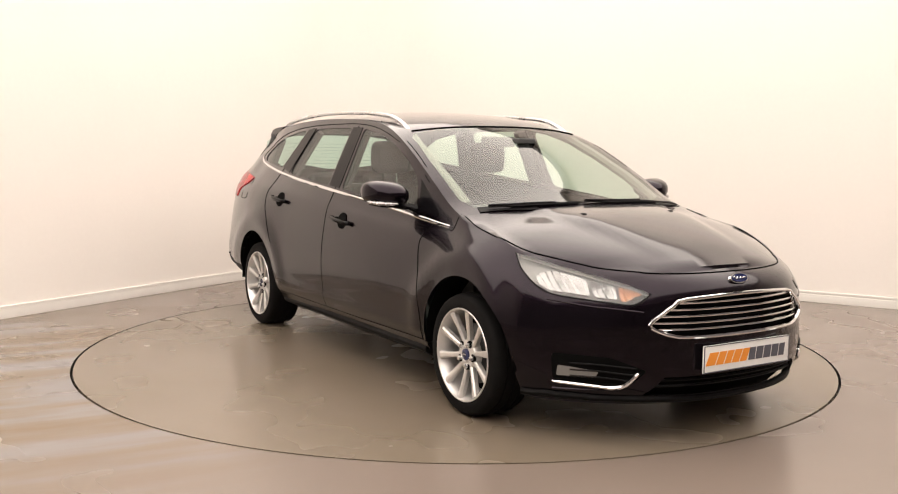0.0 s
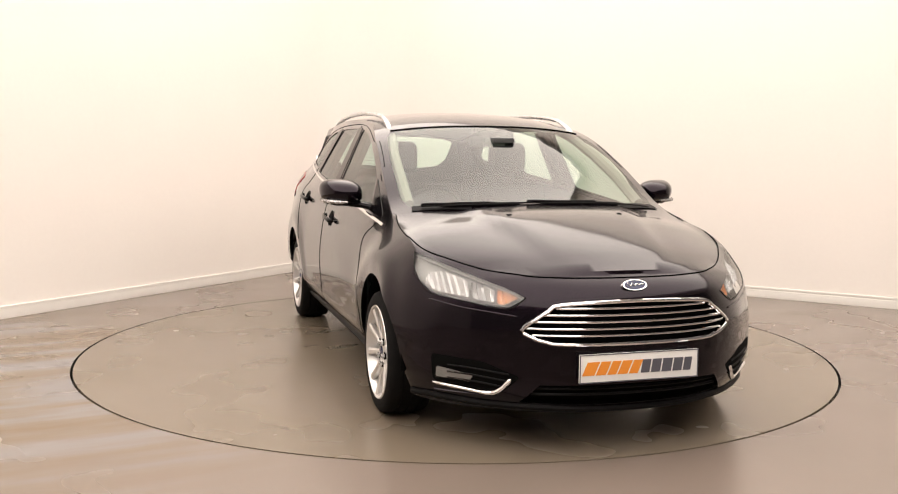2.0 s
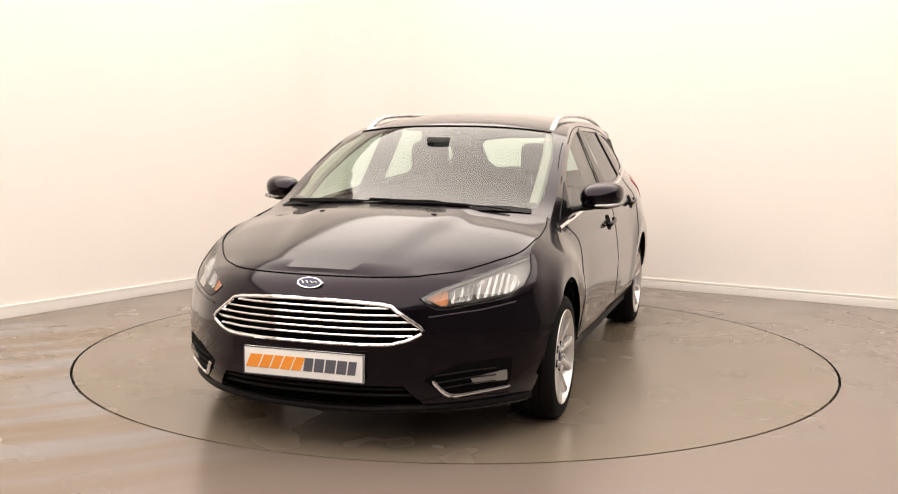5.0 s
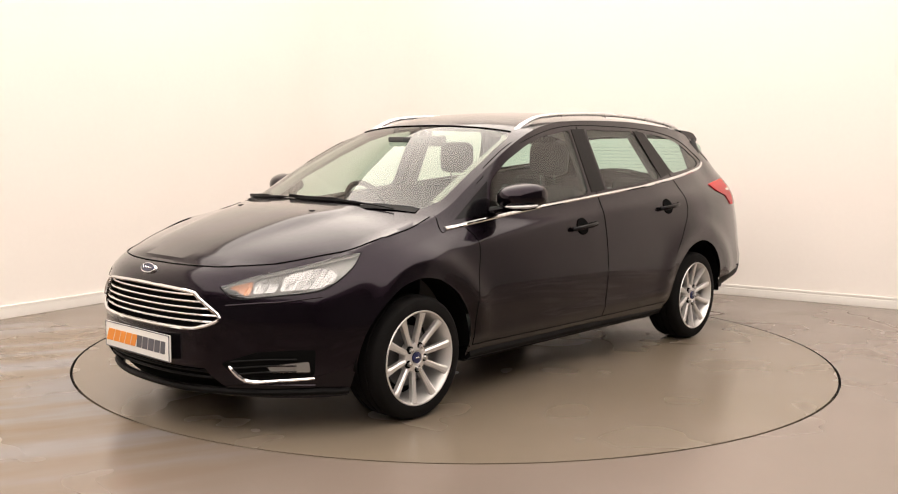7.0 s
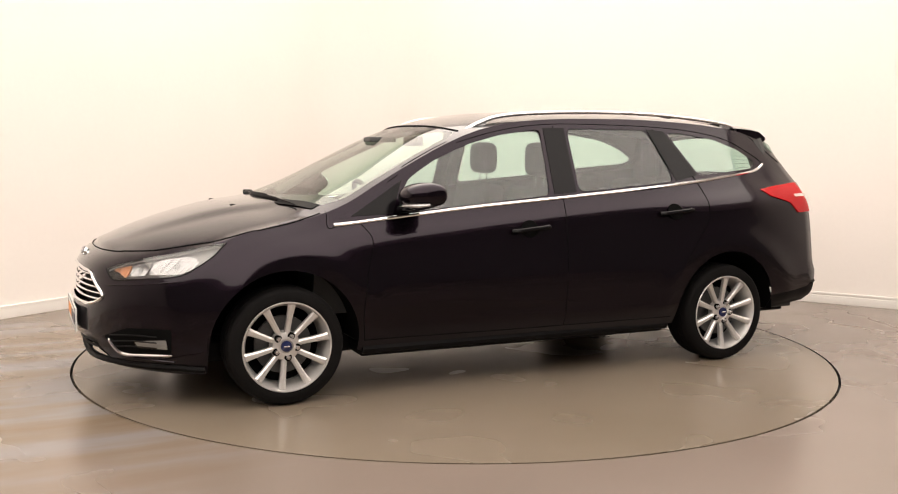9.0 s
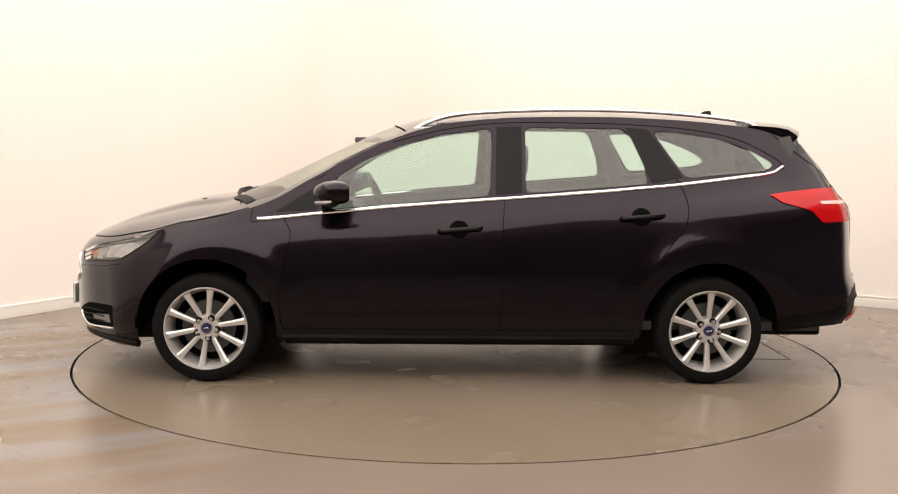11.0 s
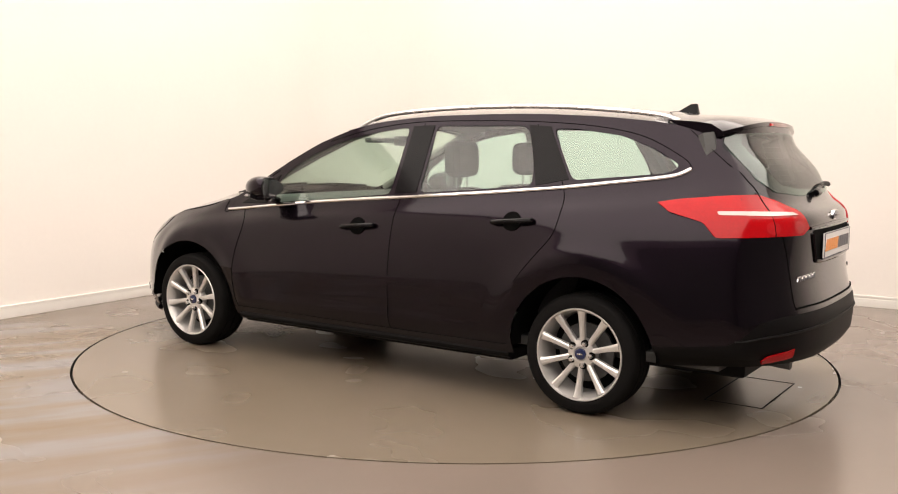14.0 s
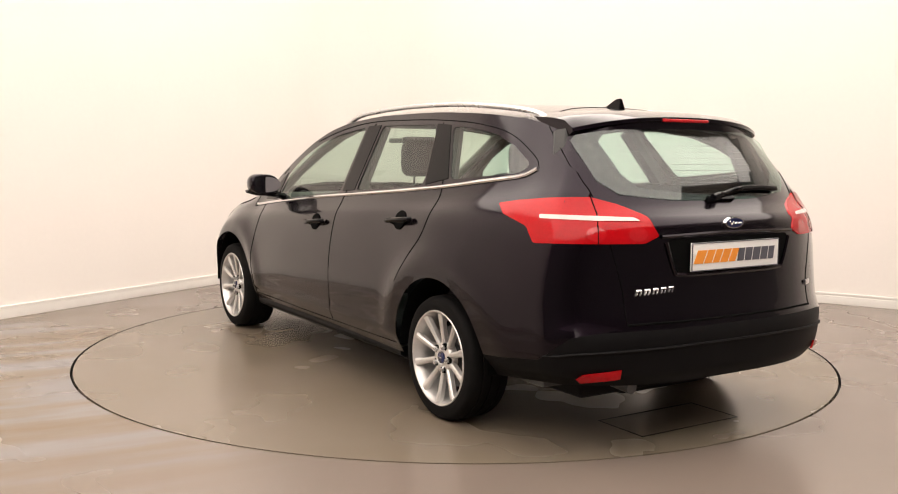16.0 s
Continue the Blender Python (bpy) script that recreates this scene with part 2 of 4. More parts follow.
def build_room():
    # floor with a round pit for the turntable
    bm = bmesh.new()
    inv = ROOM.inverted()
    n = 192
    c = inv @ Vector((0, 0, 0))
    ring = [bm.verts.new(c + Vector((math.cos(2 * math.pi * i / n), math.sin(2 * math.pi * i / n), 0)) * (DISC_R + 0.014)) for i in range(n)]
    low = [bm.verts.new(v.co - Vector((0, 0, 0.05))) for v in ring]
    far = []
    for v in ring:
        d = (v.co - c).normalized()
        ts = []
        for ax, lo, hi in ((0, -0.3, ROOM_X + 0.3), (1, -ROOM_Y - 0.3, 0.3)):
            if abs(d[ax]) > 1e-6:
                ts.append(max((lo - c[ax]) / d[ax], (hi - c[ax]) / d[ax]))
        far.append(bm.verts.new(c + d * min(ts)))
    for i in range(n):
        j = (i + 1) % n
        bm.faces.new((ring[i], far[i], far[j], ring[j]))
        # pit faces coloured black, which paints shade into the gap round the disc
        bm.faces.new((low[i], ring[i], ring[j], low[j])).material_index = 1
    bm.faces.new(low).material_index = 1
    f = mesh_object("floor", bm, [FLOOR, GAP], False)
    f.matrix_basis = ROOM
    tagged(f, "brown-grey painted concrete studio floor with worn stained patches", "floor", kind="structure")
    room_slab("wall_north", COVE, ROOM_X, 0, 0.2, -0.05, ROOM_H, WALL, "plain white painted studio wall", "wall")
    room_slab("wall_west", -0.2, 0, -ROOM_Y, -COVE, -0.05, ROOM_H, WALL, "plain white painted studio wall", "wall")
    arc = [(math.cos(t), math.sin(t)) for t in np.linspace(math.pi / 2, math.pi, 25)]
    for name, r0, r1, z0, z1, mat, label, cat in (("wall_corner", COVE, COVE + 0.2, -0.05, ROOM_H, WALL, "rounded white corner of the studio walls", "wall"),
                                             ("baseboard_corner", COVE - 0.018, COVE, 0, 0.092, SKIRT, "white skirting board round the corner", "baseboard")):
        bm = bmesh.new()
        rows = [[bm.verts.new((COVE + r * c, -COVE + r * s, z)) for r, z in ((r0, z0), (r0, z1), (r1, z1), (r1, z0))] for c, s in arc]
        for u, v in zip(rows, rows[1:]):
            for k in range(4):
                bm.faces.new((u[k], u[(k + 1) % 4], v[(k + 1) % 4], v[k]))
        bm.faces.new(rows[0])
        bm.faces.new(rows[-1][::-1])
        bmesh.ops.recalc_face_normals(bm, faces=bm.faces)
        ob = mesh_object(name, bm, mat)
        ob.matrix_basis = ROOM
        tagged(ob, label, cat, kind="structure")
    # unseen enclosing walls, coloured dark to dim what the car paint reflects
    room_slab("unseen_wall_east", ROOM_X, ROOM_X + 0.2, -ROOM_Y, 0.2, -0.05, ROOM_H, DIMWALL, "unseen side wall, coloured dark to dim reflections in the car", "wall")
    room_slab("unseen_wall_south", 0, ROOM_X, -ROOM_Y - 0.2, -ROOM_Y, -0.05, ROOM_H, DIMWALL, "unseen end wall, coloured dark to dim reflections in the car", "wall")
    room_slab("ceiling", -0.2, ROOM_X + 0.2, -ROOM_Y - 0.2, 0.2, ROOM_H, ROOM_H + 0.15, CEILING, "white painted studio ceiling", "ceiling")
    for name, a in (("baseboard_north", (COVE, ROOM_X, -0.018, 0.0)), ("baseboard_west", (0.0, 0.018, -ROOM_Y, -COVE))):
        bm = bmesh.new()
        box(bm, *a, 0, 0.066, 0.004)
        thin = (a[0], a[1], a[2] * 0.45, a[3] * 0.45)
        box(bm, *thin, 0.060, 0.074)
        box(bm, *(a[0], a[1], a[2] * 0.8, a[3] * 0.8), 0.074, 0.092, 0.004)
        ob = mesh_object(name, bm, SKIRT, True)
        ob.matrix_basis = ROOM
        tagged(ob, "white painted skirting board along the studio wall", "baseboard", kind="structure")


def build_turntable():
    base = tagged(new("turntable"), "round brown-grey turntable disc flush with the studio floor", "turntable")
    bm = bmesh.new()
    n = 192
    r0 = bmesh.ops.create_circle(bm, cap_ends=True, segments=n, radius=DISC_R)
    res = bmesh.ops.extrude_face_region(bm, geom=list(bm.faces))
    bmesh.ops.translate(bm, vec=(0, 0, -0.04), verts=[g for g in res["geom"] if isinstance(g, bmesh.types.BMVert)])
    bmesh.ops.recalc_face_normals(bm, faces=bm.faces)
    part("disc", bm, DISC, base, smooth=False)
    # small inset hatch near the rim
    bm = bmesh.new()
    for x0, x1, y0, y1 in ((0, 0.29, 0, 0.006), (0, 0.29, 0.604, 0.61), (0, 0.006, 0, 0.61), (0.284, 0.29, 0, 0.61)):
        box(bm, x0, x1, y0, y1, -0.001, 0.0015)
    part("hatch_seam", bm, GAP, base, "dark seam of an inset hatch", smooth=False, m=pose(-2.0, -0.28, 0, 0, 0, 0))
    return base


def build_lights():
    """A luminous studio ceiling: square fittings with white diffusers."""
    w = 1.42
    for ix in range(6):
        for iy in range(8):
            lamp = tagged(new("ceiling_light"), "square white ceiling light fitting, switched on", "ceiling light", "ceiling lights of the studio")
            lamp.matrix_basis = ROOM @ pose(1.0 + 1.42 * ix, -0.95 - 1.42 * iy, ROOM_H)
            bm = bmesh.new()
            box(bm, -w / 2 + 0.01, w / 2 - 0.01, -w / 2 + 0.01, w / 2 - 0.01, -0.06, 0.0, 0.01)
            part("housing", bm, CEILING, lamp)
            bm = bmesh.new()
            box(bm, -w / 2, w / 2, -w / 2, w / 2, -0.072, -0.061)
            part("diffuser", bm, LIGHT, lamp, "glowing white diffuser")


world = bpy.data.worlds.new("world")
world.use_nodes = True
world.node_tree.nodes["Background"].inputs[0].default_value = (1.0, 0.9, 0.8, 1)
world.node_tree.nodes["Background"].inputs[1].default_value = 0.05
scene.world = world
build_room()
turntable = build_turntable()
build_lights()

# ---- the car's surface ----
# Car space: x forward from the middle of the wheelbase, y to the car's left, z up from the ground.
XA, XB = 1.55, -1.55  # where the tapering ends begin
NOSE, TAIL = 2.02, -1.95
# profile of the front on the centre line, and of the rear
front_x = curve([0.16, 0.22, 0.28, 0.33, 0.43, 0.50, 0.58, 0.64, 0.69, 0.73], [2.12, 2.185, 2.208, 2.213, 2.213, 2.213, 2.205, 2.187, 2.15, 2.085])
rear_x = curve([0.24, 0.30, 0.36, 0.48, 0.53, 0.59, 0.70, 0.88, 0.95, 1.00, 1.15, 1.31, 1.335, 1.36, 1.41],
               [-2.19, -2.255, -2.288, -2.292, -2.28, -2.255, -2.242, -2.240, -2.228, -2.158, -2.078, -1.95, -1.95, -1.95, -1.90])
front_rim = curve([0.16, 0.3, 0.5, 0.66, 0.73], [1.98, 2.03, 2.03, 2.01, 1.96])
rear_rim = curve([0.24, 0.36, 0.50, 0.56, 0.88, 1.0, 1.15, 1.31, 1.41], [-2.05, -2.12, -2.125, -2.105, -2.092, -2.052, -1.975, -1.865, -1.82])
X = [2.02, 1.9, 1.75, 1.6, 1.45, 1.3, 1.15, 1.0, 0.8, 0.6, 0.4, 0.2, 0.0, -0.4, -0.8, -1.2, -1.5, -1.7, -1.85, -1.95]
T = {
    "zc": curve(X, [0.742, 0.806, 0.862, 0.903, 0.934, 0.957, 1.008, 1.072, 1.168, 1.265, 1.350, 1.410, 1.441, 1.464, 1.468, 1.455, 1.432, 1.410, 1.39, 1.375]),
    "y5": curve(X, [0.66, 0.72, 0.755, 0.765, 0.765, 0.758, 0.757, 0.743, 0.725, 0.703, 0.678, 0.648, 0.622, 0.598, 0.590, 0.585, 0.575, 0.565, 0.555, 0.54]),
    "z5": curve(X, [0.692, 0.738, 0.778, 0.812, 0.842, 0.868, 0.898, 0.95, 1.062, 1.170, 1.266, 1.337, 1.378, 1.408, 1.413, 1.400, 1.375, 1.352, 1.335, 1.325]),
    "y4": curve(X, [0.735, 0.79, 0.82, 0.825, 0.823, 0.815, 0.80, 0.785, 0.793, 0.798, 0.80, 0.80, 0.80, 0.798, 0.79, 0.765, 0.735, 0.690, 0.66, 0.64]),
    "z4": curve(X, [0.61, 0.66, 0.705, 0.745, 0.78, 0.81, 0.838, 0.862, 0.885, 0.905, 0.924, 0.942, 0.958, 0.988, 1.015, 1.045, 1.073, 1.105, 1.13, 1.13]),
    "y3": curve(X, [0.765, 0.825, 0.86, 0.878, 0.882, 0.880, 0.870, 0.862, 0.860, 0.860, 0.860, 0.860, 0.860, 0.860, 0.858, 0.86, 0.845, 0.815, 0.785, 0.76]),
    "z3": curve(X, [0.55, 0.585, 0.62, 0.655, 0.69, 0.715, 0.735, 0.75, 0.77, 0.785, 0.80, 0.815, 0.825, 0.85, 0.875, 0.90, 0.915, 0.93, 0.94, 0.945]),
    "y2": curve(X, [0.785, 0.85, 0.888, 0.905, 0.91, 0.908, 0.898, 0.890, 0.890, 0.893, 0.895, 0.895, 0.895, 0.895, 0.897, 0.91, 0.90, 0.875, 0.845, 0.82]),
    "z2": curve(X, [0.44, 0.46, 0.50, 0.54, 0.56, 0.57, 0.56, 0.54, 0.54, 0.55, 0.56, 0.565, 0.57, 0.58, 0.60, 0.64, 0.65, 0.65, 0.65, 0.64]),
    "y1": curve(X, [0.78, 0.84, 0.875, 0.893, 0.90, 0.898, 0.885, 0.872, 0.868, 0.870, 0.872, 0.875, 0.875, 0.878, 0.885, 0.90, 0.893, 0.87, 0.845, 0.825]),
    "z1": curve(X, [0.30, 0.31, 0.33, 0.35, 0.36, 0.36, 0.35, 0.335, 0.33, 0.33, 0.33, 0.33, 0.33, 0.335, 0.35, 0.38, 0.40, 0.40, 0.40, 0.40]),
    "y0": curve(X, [0.70, 0.78, 0.82, 0.84, 0.845, 0.845, 0.84, 0.835, 0.83, 0.83, 0.83, 0.83, 0.83, 0.835, 0.84, 0.845, 0.83, 0.80, 0.77, 0.75]),
    "z0": curve(X, [0.165, 0.168, 0.175, 0.19, 0.215, 0.235, 0.235, 0.235, 0.235, 0.235, 0.235, 0.235, 0.235, 0.238, 0.24, 0.25, 0.265, 0.28, 0.295, 0.305]),
}
SEG, TOPN = 8, 20
BULGE = 0.33


def ridge(n, y):
    """The raised middle of the bonnet between two creases that close towards the nose."""
    if not 1.12 < n < 1.98:
        return 0.0
    fade = math.sin(math.pi * (n - 1.12) / 0.86) ** 0.7
    edge = 0.46 - 0.20 * (n - 1.12) / 0.86
    return 0.016 * fade * (1 / (1 + math.exp((abs(y) - edge) / 0.016)) - 0.5)


def swell(n, z):
    """Flares round the wheel openings and a faint feature line low on the doors."""
    out = 0.0
    for cx in (1.324, -1.324):
        r = math.hypot(n - cx, z - 0.29)
        if z > 0.32:
            out += 0.012 * math.exp(-((r - 0.450) / 0.055) ** 2)
    if -0.95 < n < 0.95:
        line = 0.335 + 0.015 * (0.95 - n) / 1.9
        out += 0.007 * math.exp(-((z - line) / 0.022) ** 2) * min(1, (0.95 - abs(n)) / 0.2)
    return out


def half_section(n):
    """Side points from sill to roof edge, then top points to the centre line, at nominal station n."""
    p = [(T["y%d" % i](n), T["z%d" % i](n)) for i in range(6)]
    side = [(y + swell(n, z), z) for y, z in spline(p, SEG)]
    y5, z5, zc = p[5][0], p[5][1], T["zc"](n)
    top = [(y5 * (1 - k / TOPN), zc - (zc - z5) * (1 - k / TOPN) ** 2.3 + ridge(n, y5 * (1 - k / TOPN))) for k in range(1, TOPN + 1)]
    return side, top


STATIONS = np.linspace(TAIL, NOSE, 1600)
SIDE_TABLE = [tuple(np.array(v) for v in zip(*half_section(n)[0])) for n in STATIONS]


def half_width(n, z):
    """Half width of the body at nominal station n and height z."""
    f = (min(max(n, TAIL), NOSE) - TAIL) / (NOSE - TAIL) * (len(STATIONS) - 1)
    i = min(int(f), len(STATIONS) - 2)
    (ya, za), (yb, zb) = SIDE_TABLE[i], SIDE_TABLE[i + 1]
    return float((i + 1 - f) * np.interp(z, za, ya) + (f - i) * np.interp(z, zb, yb))


def station_x(n, z):
    if n > XA:
        return XA + (n - XA) / (NOSE - XA) * (front_rim(z) - XA)
    if n < XB:
        return XB + (n - XB) / (TAIL - XB) * (rear_rim(z) - XB)
    return n


def nominal(x, z):
    if x > XA:
        return min(XA + (x - XA) / (front_rim(z) - XA) * (NOSE - XA), NOSE)
    if x < XB:
        return max(XB + (x - XB) / (rear_rim(z) - XB) * (TAIL - XB), TAIL)
    return x


def bulge(x):
    """How far plan-view rounding pulls the outer body back at each end."""
    if x > 1.2:
        return BULGE * min(1, (x - 1.2) / 0.9) ** 1.6
    if x < -1.5:
        return -0.075 * min(1, (-1.5 - x) / 0.6) ** 1.5
    return 0.0


def warp(x, y):
    return x - bulge(x) * (abs(y) / 0.9) ** 2.2


def unwarp(x, y):
    u = x
    for _ in range(12):
        u = x + bulge(u) * (abs(y) / 0.9) ** 2.2
    return u


def side_y(x, z):
    """Half width of the body at side-view position (x, z)."""
    y = 0.8
    for _ in range(5):
        y = half_width(nominal(unwarp(x, y), z), z)
    return y


def top_z(x, y):
    """Height of bonnet, screen or roof at plan position (x, y)."""
    u = unwarp(x, y)
    z = T["zc"](u)
    for _ in range(6):
        n = nominal(u, z)
        y5, z5, zc = T["y5"](n), T["z5"](n), T["zc"](n)
        z = zc - (zc - z5) * min(abs(y) / y5, 1.15) ** 2.3
    return z


def end_x(y, z, front=True):
    """Position of the nose or tail surface at (y, z)."""
    prof, rim = (front_x, front_rim) if front else (rear_x, rear_rim)
    ys = half_width(NOSE if front else TAIL, z)
    t = min(abs(y) / ys, 1.0)
    u = prof(z) - (prof(z) - rim(z)) * t ** 4
    return warp(u, y)


def nose_reach(n, c):
    """How far the middle of the bonnet runs ahead of its corners; c goes from 0 in the middle to 1 at the edge."""
    z = T["zc"](NOSE)
    return max(0.0, (n - XA) / (NOSE - XA)) ** 2 * (front_x(z) - front_rim(z)) * (1 - c ** 4)


def shell(offset=0.0):
    """The closed outer skin as one smooth lofted mesh."""
    bm = bmesh.new()
    ns = list(np.linspace(TAIL, XB, 9)[:-1]) + list(np.linspace(XB, XA, 74)) + list(np.linspace(XA, NOSE, 11)[1:])
    rows = []
    for n in ns:
        side, top = half_section(n)
        half = [(station_x(n, z), y - offset, z) for y, z in side] + [(station_x(n, z) + nose_reach(n, 1 - (k + 1) / TOPN), max(y - offset * (k < TOPN - 1), 0), z - offset) for k, (y, z) in enumerate(top)]
        full = half + [(x, -y, z) for x, y, z in half[-2::-1]]
        rows.append([bm.verts.new((warp(x, y), y, z)) for x, y, z in full])
    for a, b in zip(rows, rows[1:]):
        for j in range(len(a) - 1):
            bm.faces.new((a[j], b[j], b[j + 1], a[j + 1]))
    ks, m = 5 * SEG + 1, len(rows[0])
    for row, front in ((rows[-1], True), (rows[0], False)):
        prof, rim = (front_x, front_rim) if front else (rear_x, rear_rim)
        side, top = half_section(NOSE if front else TAIL)
        cols = [1 - k / TOPN for k in range(TOPN + 1)]
        cols = cols + [-c for c in cols[-2::-1]]
        grid = []
        for i in range(ks):
            y5, z = side[i]
            line = []
            for c in cols:
                zz = z
                if abs(c) < 1:
                    # rows near the top follow the crown of the bonnet edge or roof edge
                    f = max(0.0, (i - (ks - 12)) / 11)
                    zz = z + f * (T["zc"](NOSE if front else TAIL) - side[-1][1]) * (1 - abs(c) ** 2.3)
                y = y5 * c - (offset if c > 0 else -offset) * (abs(c) == 1)
                u = prof(zz) - (prof(zz) - rim(zz)) * abs(c) ** 4
                line.append((warp(u, y) + (-offset if front else offset), y, zz - (offset if i == ks - 1 else 0)))
            grid.append(line)
        vs = []
        for i, line in enumerate(grid):
            vr = []
            for k, p in enumerate(line):
                if k == 0:
                    vr.append(row[i])
                elif k == len(line) - 1:
                    vr.append(row[m - 1 - i])
                elif i == ks - 1:
                    v = row[ks - 1 + k]
                    v.co = p
                    vr.append(v)
                else:
                    vr.append(bm.verts.new(p))
            vs.append(vr)
        for i in range(ks - 1):
            for k in range(len(cols) - 1):
                bm.faces.new((vs[i][k], vs[i][k + 1], vs[i + 1][k + 1], vs[i + 1][k]))
    bmesh.ops.recalc_face_normals(bm, faces=bm.faces)
    return bm


def cut(bm, poly, view, lo=-9, hi=9, keep=False):
    """Cuts an outline through the skin and removes what lies inside; with keep it returns that as a mesh of its own. view: the two axes of the outline; lo, hi bound the third."""
    a, b = "xyz".index(view[0]), "xyz".index(view[1])
    c = 3 - a - b
    n = len(poly)
    for i in range(n):
        p, q = poly[i], poly[(i + 1) % n]
        d = (q[0] - p[0], q[1] - p[1])
        ln = math.hypot(*d)
        if ln < 1e-5:
            continue
        lo_a, hi_a = min(p[0], q[0]) - 0.004, max(p[0], q[0]) + 0.004
        lo_b, hi_b = min(p[1], q[1]) - 0.004, max(p[1], q[1]) + 0.004
        faces = []
        for f in bm.faces:
            first = f.verts[0].co
            if not (lo_a - 0.2 < first[a] < hi_a + 0.2 and lo_b - 0.2 < first[b] < hi_b + 0.2):
                continue
            cs = [v.co for v in f.verts]
            if max(v[c] for v in cs) < lo or min(v[c] for v in cs) > hi:
                continue
            if max(v[a] for v in cs) < lo_a or min(v[a] for v in cs) > hi_a or max(v[b] for v in cs) < lo_b or min(v[b] for v in cs) > hi_b:
                continue
            faces.append(f)
        if not faces:
            continue
        co, no = [0.0] * 3, [0.0] * 3
        co[a], co[b] = p
        no[a], no[b] = -d[1] / ln, d[0] / ln
        geom = faces + list({e for f in faces for e in f.edges}) + list({v for f in faces for v in f.verts})
        bmesh.ops.bisect_plane(bm, geom=geom, dist=1e-5, plane_co=co, plane_no=no)
    gone = []
    for f in bm.faces:
        m = f.calc_center_median()
        if lo <= m[c] <= hi and inside(m[a], m[b], poly):
            gone.append(f)
    piece = None
    if keep:
        for f in bm.faces:
            f.tag = False
        for f in gone:
            f.tag = True
        bm.faces.index_update()
        inner = {f.index for f in gone}
        piece = bm.copy()
        bmesh.ops.delete(piece, geom=[f for f in piece.faces if f.index not in inner], context="FACES")
    bmesh.ops.delete(bm, geom=gone, context="FACES")
    return piece


def patch(poly, place, step=0.03, depth=0.0, back=(0, 0, 0)):
    """A skin piece that follows the body: poly in 2D, place(u, v) gives its 3D point; depth folds its rim back along back."""
    bm = bmesh.new()
    f = bm.faces.new([bm.verts.new((u, v, 0)) for u, v in poly])
    bmesh.ops.triangulate(bm, faces=[f])
    us, vs = [p[0] for p in poly], [p[1] for p in poly]
    for ax, lo, hi in ((0, min(us), max(us)), (1, min(vs), max(vs))):
        k = int((hi - lo) / step)
        for i in range(1, k + 1):
            co, no = [0, 0, 0], [0, 0, 0]
            co[ax], no[ax] = lo + (hi - lo) * i / (k + 1), 1
            bmesh.ops.bisect_plane(bm, geom=bm.verts[:] + bm.edges[:] + bm.faces[:], dist=1e-6, plane_co=co, plane_no=no)
    for v in bm.verts:
        v.co = place(v.co.x, v.co.y)
    bmesh.ops.recalc_face_normals(bm, faces=bm.faces)
    mean = sum((f.normal for f in bm.faces), Vector())
    if mean.dot(Vector(back)) > 0:
        bmesh.ops.reverse_faces(bm, faces=bm.faces)
    if depth:
        rim = [e for e in bm.edges if e.is_boundary]
        r = bmesh.ops.extrude_edge_only(bm, edges=rim)
        bmesh.ops.translate(bm, vec=Vector(back) * depth, verts=[g for g in r["geom"] if isinstance(g, bmesh.types.BMVert)])
        bmesh.ops.recalc_face_normals(bm, faces=bm.faces)
    return bm


def on_side(s, off=0.0):
    return lambda x, z: (x, s * (side_y(x, z) + off), z)


def on_top(off=0.0):
    return lambda x, y: (x, y, top_z(x, y) + off)


def on_front(off=0.0):
    return lambda y, z: (end_x(y, z, True) + off, y, z)


def on_rear(off=0.0):
    return lambda y, z: (end_x(y, z, False) - off, y, z)


# ---- outlines, side view (x, z) ----
def arch(cx, r=0.364, cz=0.290):
    return [(cx + r, 0.0)] + [(cx + r * math.cos(a), cz + r * math.sin(a)) for a in np.linspace(0, math.pi, 25)] + [(cx - r, 0.0)]


def win(zs):
    return rounded(zs, 0.035, 4)


WIN_FRONT = win([(0.735, 0.905), (0.655, 1.075), (0.50, 1.172), (0.30, 1.255), (0.10, 1.308), (-0.172, 1.346), (-0.155, 0.988)])
WIN_REAR = win([(-0.345, 1.002), (-0.35, 1.352), (-0.885, 1.352), (-0.965, 1.235), (-1.00, 1.058)])
WIN_QUARTER = win([(-1.205, 1.090), (-1.04, 1.337), (-1.15, 1.337), (-1.40, 1.303), (-1.57, 1.245), (-1.705, 1.168), (-1.655, 1.133)])
SCREEN_HALF = [(1.265, 0.0), (1.25, 0.2), (1.20, 0.42), (1.09, 0.662), (0.98, 0.685), (0.64, 0.655), (0.38, 0.612), (0.33, 0.58), (0.345, 0.4), (0.37, 0.2), (0.38, 0.0)]
WINDSCREEN = SCREEN_HALF + [(x, -y) for x, y in SCREEN_HALF[-2:0:-1]]
TAIL_HALF = [(0.0, 1.325), (0.30, 1.318), (0.44, 1.300), (0.475, 1.27), (0.46, 1.14), (0.40, 1.085), (0.20, 1.062), (0.0, 1.058)]
TAIL_GLASS = TAIL_HALF + [(-y, z) for y, z in TAIL_HALF[-2:0:-1]]
